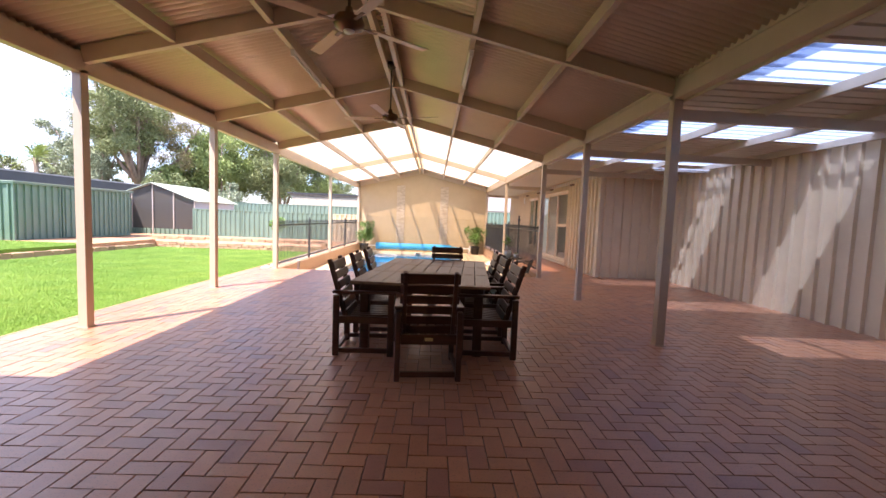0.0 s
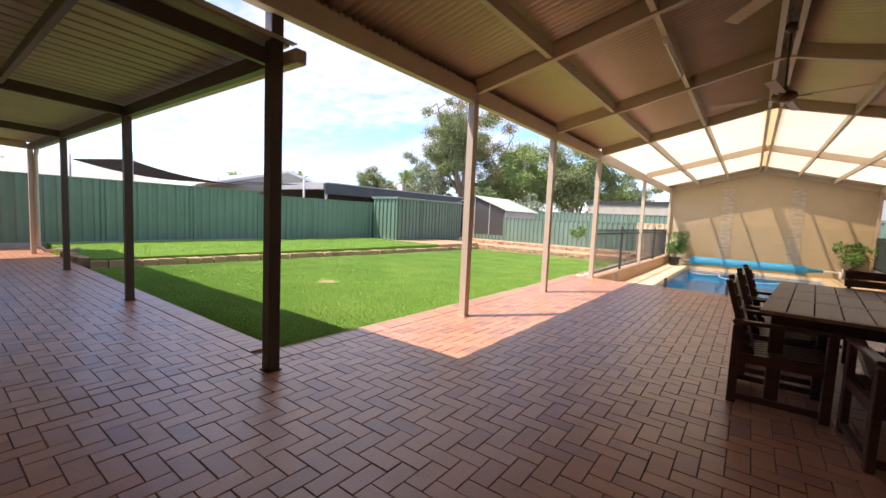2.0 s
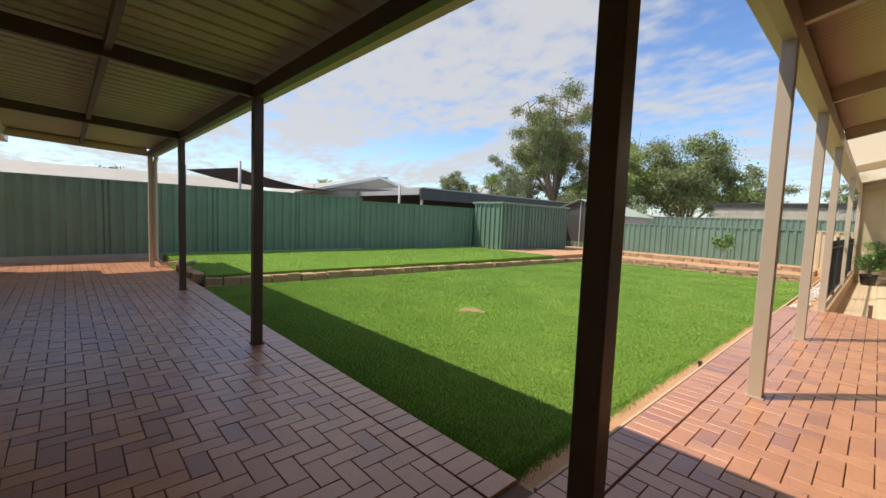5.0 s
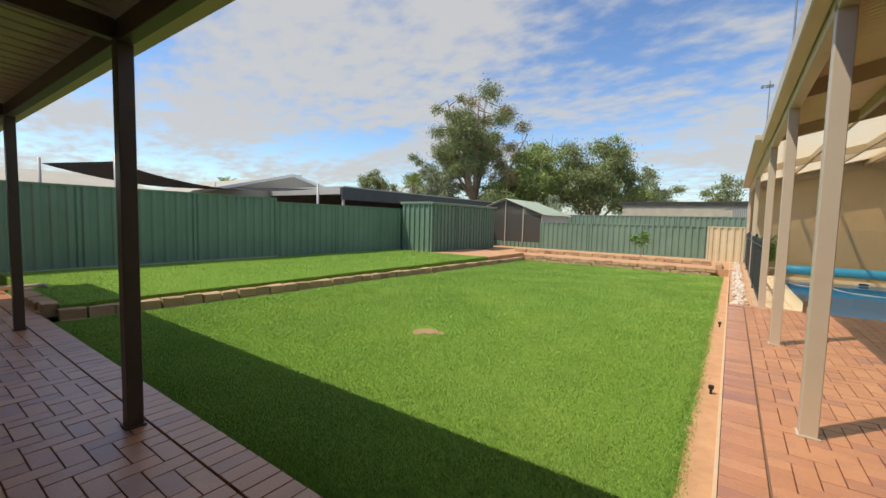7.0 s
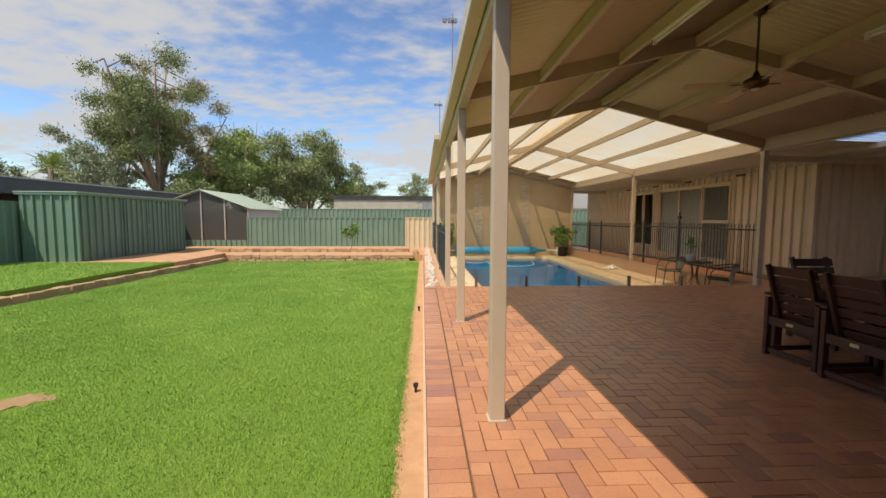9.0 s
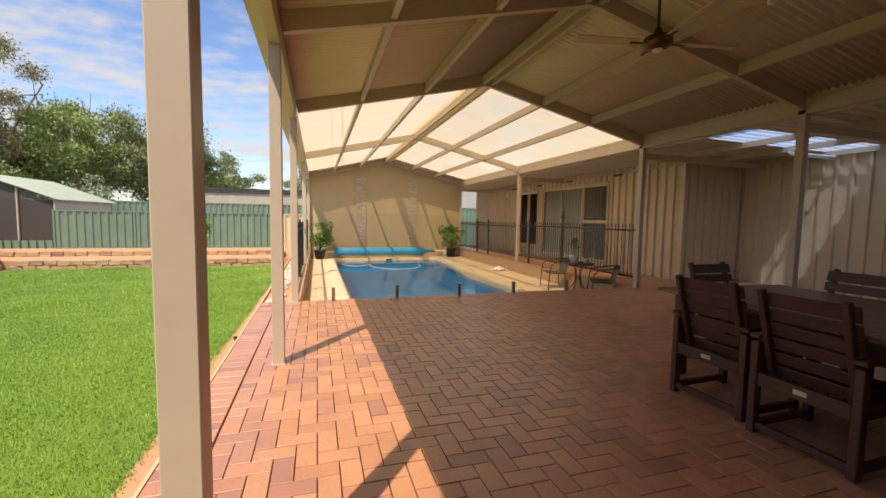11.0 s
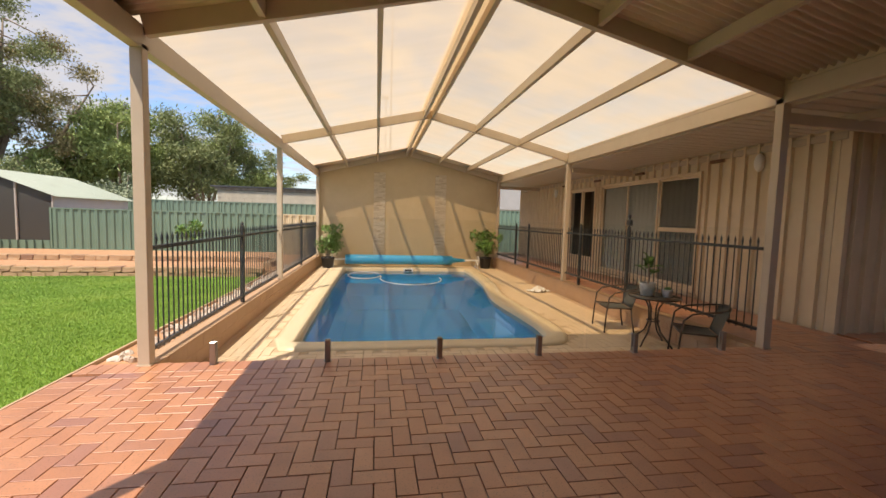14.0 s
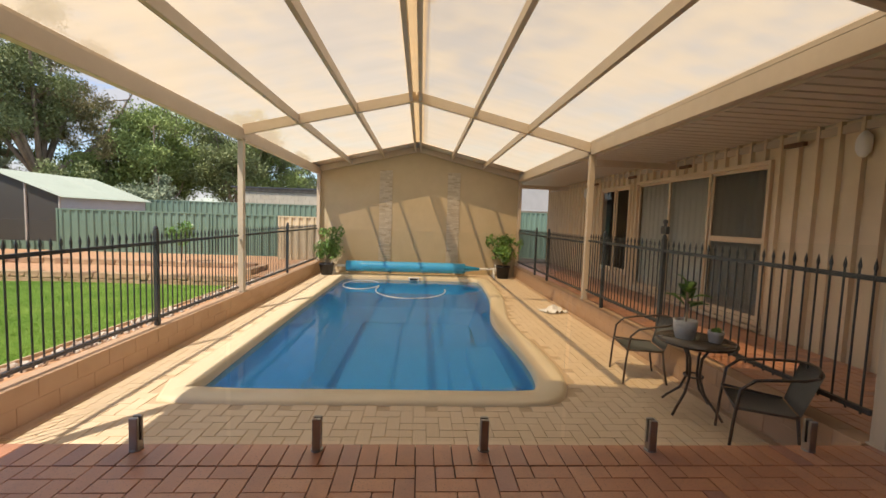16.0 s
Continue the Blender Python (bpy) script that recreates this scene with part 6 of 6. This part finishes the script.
# ---- grass blades ----
def blades(name, x0, x1, y0, y1, z_of, count, power, size, label, seed, hole=None):
    """Grass blades as one mesh, denser towards y0."""
    r = np.random.RandomState(seed)
    x = x0 + (x1 - x0) * r.rand(count)
    y = y0 + (y1 - y0) * r.rand(count) ** power
    x[: count // 40] = x1 + 0.03 * r.normal(size=count // 40)
    y[count // 40: count // 25] = y0 + 0.02 * r.normal(size=count // 25 - count // 40)
    if hole:
        keep = (x - hole[0]) ** 2 + (y - hole[1]) ** 2 > (0.10 + 0.2 * r.rand(count)) ** 2
        x, y = x[keep], y[keep]
    n = len(x)
    z = np.array([z_of(a, b) for a, b in zip(x, y)])
    grow = 1 + 0.25 * ((y - y0) / (y1 - y0))
    h = size * (0.6 + 0.7 * r.rand(n)) * grow
    w = 0.0021 * (0.7 + 0.6 * r.rand(n)) * (1 + 1.6 * (y - y0) / (y1 - y0))
    a = 2 * np.pi * r.rand(n)
    b = 2 * np.pi * r.rand(n)
    lean = h * (0.3 + 0.7 * r.rand(n))
    p0 = np.stack([x + np.cos(a) * w, y + np.sin(a) * w, z - 0.004], 1)
    p1 = np.stack([x - np.cos(a) * w, y - np.sin(a) * w, z - 0.004], 1)
    p2 = np.stack([x + np.cos(b) * lean, y + np.sin(b) * lean, z + h], 1)
    verts = np.stack([p0, p1, p2], 1).reshape(-1, 3)
    me = bpy.data.meshes.new(name)
    me.vertices.add(n * 3); me.vertices.foreach_set("co", verts.ravel())
    me.loops.add(n * 3); me.loops.foreach_set("vertex_index", np.arange(n * 3))
    me.polygons.add(n); me.polygons.foreach_set("loop_start", np.arange(n) * 3)
    me.update(calc_edges=True)
    me.materials.append(GRASS)
    return tagged(new(name, me), label, "grass", kind="stuff")


blades("grass", LX0 + 0.1, LX1 - 0.02, LY0 + 0.02, LY1 - 0.1, low_z, 700000, 1.7, 0.02, "short lush green grass blades of the mown lawn", 1, (PX, PY))
blades("grass", -15.35, -11.02, 2.35, 14.05, high_z, 60000, 1.2, 0.032, "short green grass blades of the upper lawn", 2)

# ---- stone strips on the gable wall ----
r_ = random.Random(9)
for x0 in (-1.21, 1.02):
    z = ZP
    while z < 3.0:
        h = r_.uniform(0.03, 0.055)
        s = x0
        while s < x0 + 0.40:
            w = r_.uniform(0.09, 0.24)
            e = min(s + w, x0 + 0.41)
            part("stone", boxed(s + 0.002, e - 0.002, YG - r_.uniform(0.015, 0.04), YG + 0.0, z + 0.002, min(z + h, 3.02) - 0.001), STONE, gw)
            s = e
        z += h

# ---- paving ----
BW = 0.1155
def paver_mesh(w, l, h=0.05, c=0.0015):
    """One brick lying along y, chamfered at the top, open below."""
    x, y = w / 2 - 0.0033, l / 2 - 0.0033
    vs = [(-x, -y, -h), (x, -y, -h), (x, y, -h), (-x, y, -h), (-x, -y, -c), (x, -y, -c), (x, y, -c), (-x, y, -c), (-x + c, -y + c, 0), (x - c, -y + c, 0), (x - c, y - c, 0), (-x + c, y - c, 0)]
    fs = [(8, 9, 10, 11)]
    for i in range(4):
        j = (i + 1) % 4
        fs += [(i, j, 4 + j, 4 + i), (4 + i, 4 + j, 8 + j, 8 + i)]
    return vs, fs


def herring(x0, x1, y0, y1, ox=0.0, oy=0.0):
    """Centres of a square herringbone bond: (x, y, lies along x)."""
    out = []
    n = int(max(x1 - x0, y1 - y0) / BW) + 6
    for i in range(-2 * n, 2 * n):
        for j in range(-n, n):
            u, v = i - 2 * j, i + 2 * j
            for cu, cv, flat_x in ((u + 1.0, v + 0.5, True), (u + 0.5, v + 2.0, False)):
                x, y = x0 + ox + cu * BW, y0 + oy + cv * BW
                hx, hy = (BW, BW / 2) if flat_x else (BW / 2, BW)
                if x0 <= x - hx + 0.03 and x + hx - 0.03 <= x1 and y0 <= y - hy + 0.03 and y + hy - 0.03 <= y1:
                    out.append((x, y, flat_x))
                    continue
                # cut bricks along the edges
                for s in (-1, 1):
                    cx, cy = (x + s * BW / 2, y) if flat_x else (x, y + s * BW / 2)
                    if x0 - 0.03 <= cx - BW / 2 and cx + BW / 2 <= x1 + 0.03 and y0 - 0.03 <= cy - BW / 2 and cy + BW / 2 <= y1 + 0.03:
                        out.append((cx, cy, None))
    return out


def soldiers(x0, x1, y0, y1, across_x):
    """A border course: bricks side by side, across the strip."""
    out = []
    if across_x:
        k = int((y1 - y0) / BW)
        return [((x0 + x1) / 2, y0 + (i + 0.5) * BW, True) for i in range(k)]
    k = int((x1 - x0) / BW)
    return [(x0 + (i + 0.5) * BW, (y0 + y1) / 2, False) for i in range(k)]


def pave(root, spots, z, mat, near, tilt, limit=300, name="paver", seed=3):
    """Lays bricks: those in the near stretch as parts of their own, the rest in one mesh."""
    r = random.Random(seed)
    vs, fs = paver_mesh(BW, 2 * BW)
    shared = {}
    half, _ = paver_mesh(BW, BW)
    for flat_x in (True, False, None):
        me = bpy.data.meshes.new(name)
        me.from_pydata([((y, x, c) if flat_x else (x, y, c)) for x, y, c in (half if flat_x is None else vs)], [], [f[::-1] if flat_x else f for f in fs])
        me.materials.append(mat)
        shared[flat_x] = me
    av_, af_ = [], []
    made = 0
    for x, y, flat_x in spots:
        dz = r.uniform(-1, 1) * tilt
        tx, ty = r.uniform(-1, 1) * tilt * 8, r.uniform(-1, 1) * tilt * 8
        turn = r.uniform(-0.5, 0.5)
        if made < limit and near[0] < x < near[1] and near[2] < y < near[3]:
            o = new(name, shared[flat_x])
            o.parent = root
            o.matrix_basis = pose(x, y, z + dz, math.degrees(tx) * 0.6, math.degrees(ty) * 0.6, turn)
            made += 1
            continue
        base = len(av_)
        for a, b, c in (half if flat_x is None else vs):
            p, q = (b, a) if flat_x else (a, b)
            av_.append((x + p, y + q, z + dz + c + p * ty + q * tx))
        af_ += [tuple(base + k for k in (f[::-1] if flat_x else f)) for f in fs]
    me = bpy.data.meshes.new(name + "s")
    me.from_pydata(av_, [], af_)
    me.materials.append(mat)
    o = new(name + "s", me)
    o.parent = root
    tagged(o, kind="stuff")


patio = herring(-3.395, XW + 0.1, 9.795 - 94 * BW, 9.795)
patio += soldiers(-3.634, -3.404, -1.0, 9.80, True) + soldiers(-3.63, XW, 9.801, 10.031, False)
pave(floor, patio, 0.0, BRICK, (-2.2, 0.6, 7.3, 9.2), 0.0012)
ver_spots = herring(-3.645 - 101 * BW, -3.645, 1.893 - 26 * BW, 1.893) + soldiers(-15.3, -3.65, 1.901, 2.131, False)
pave(veranda_floor, ver_spots, 0.0, BRICK, (-6.5, -3.6, 0.2, 2.2), 0.0012, seed=7)
side_spots = [s for s in herring(3.53, XH + 0.02, 10.03, 22.0)] + [s for s in herring(XH + 0.05, XW - 0.02, 10.03, YC - 0.02)]
pave(path_floor, side_spots, 0.0, BRICK, (3.5, 3.6, 9.9, 10.0), 0.0012, seed=8)

LOOP = grown(INNER, 0.32)
def in_pool(x, y):
    hit = False
    for i in range(len(LOOP)):
        a, b = LOOP[i - 1], LOOP[i]
        if (a.y > y) != (b.y > y) and x < (b.x - a.x) * (y - a.y) / (b.y - a.y) + a.x:
            hit = not hit
    return hit


cream = []
for x, y, flat_x in herring(-3.08, 3.33, 10.055, 20.93):
    hx, hy = (BW, BW / 2) if flat_x else (BW / 2, BW)
    if not any(in_pool(x + sx * hx * 0.8, y + sy * hy * 0.8) for sx in (-1, 1) for sy in (-1, 1)):
        cream.append((x, y, flat_x))
pave(pool_floor, cream, ZP, CREAM_BRICK, (-2.6, 2.6, 10.2, 11.4), 0.0008, seed=9)
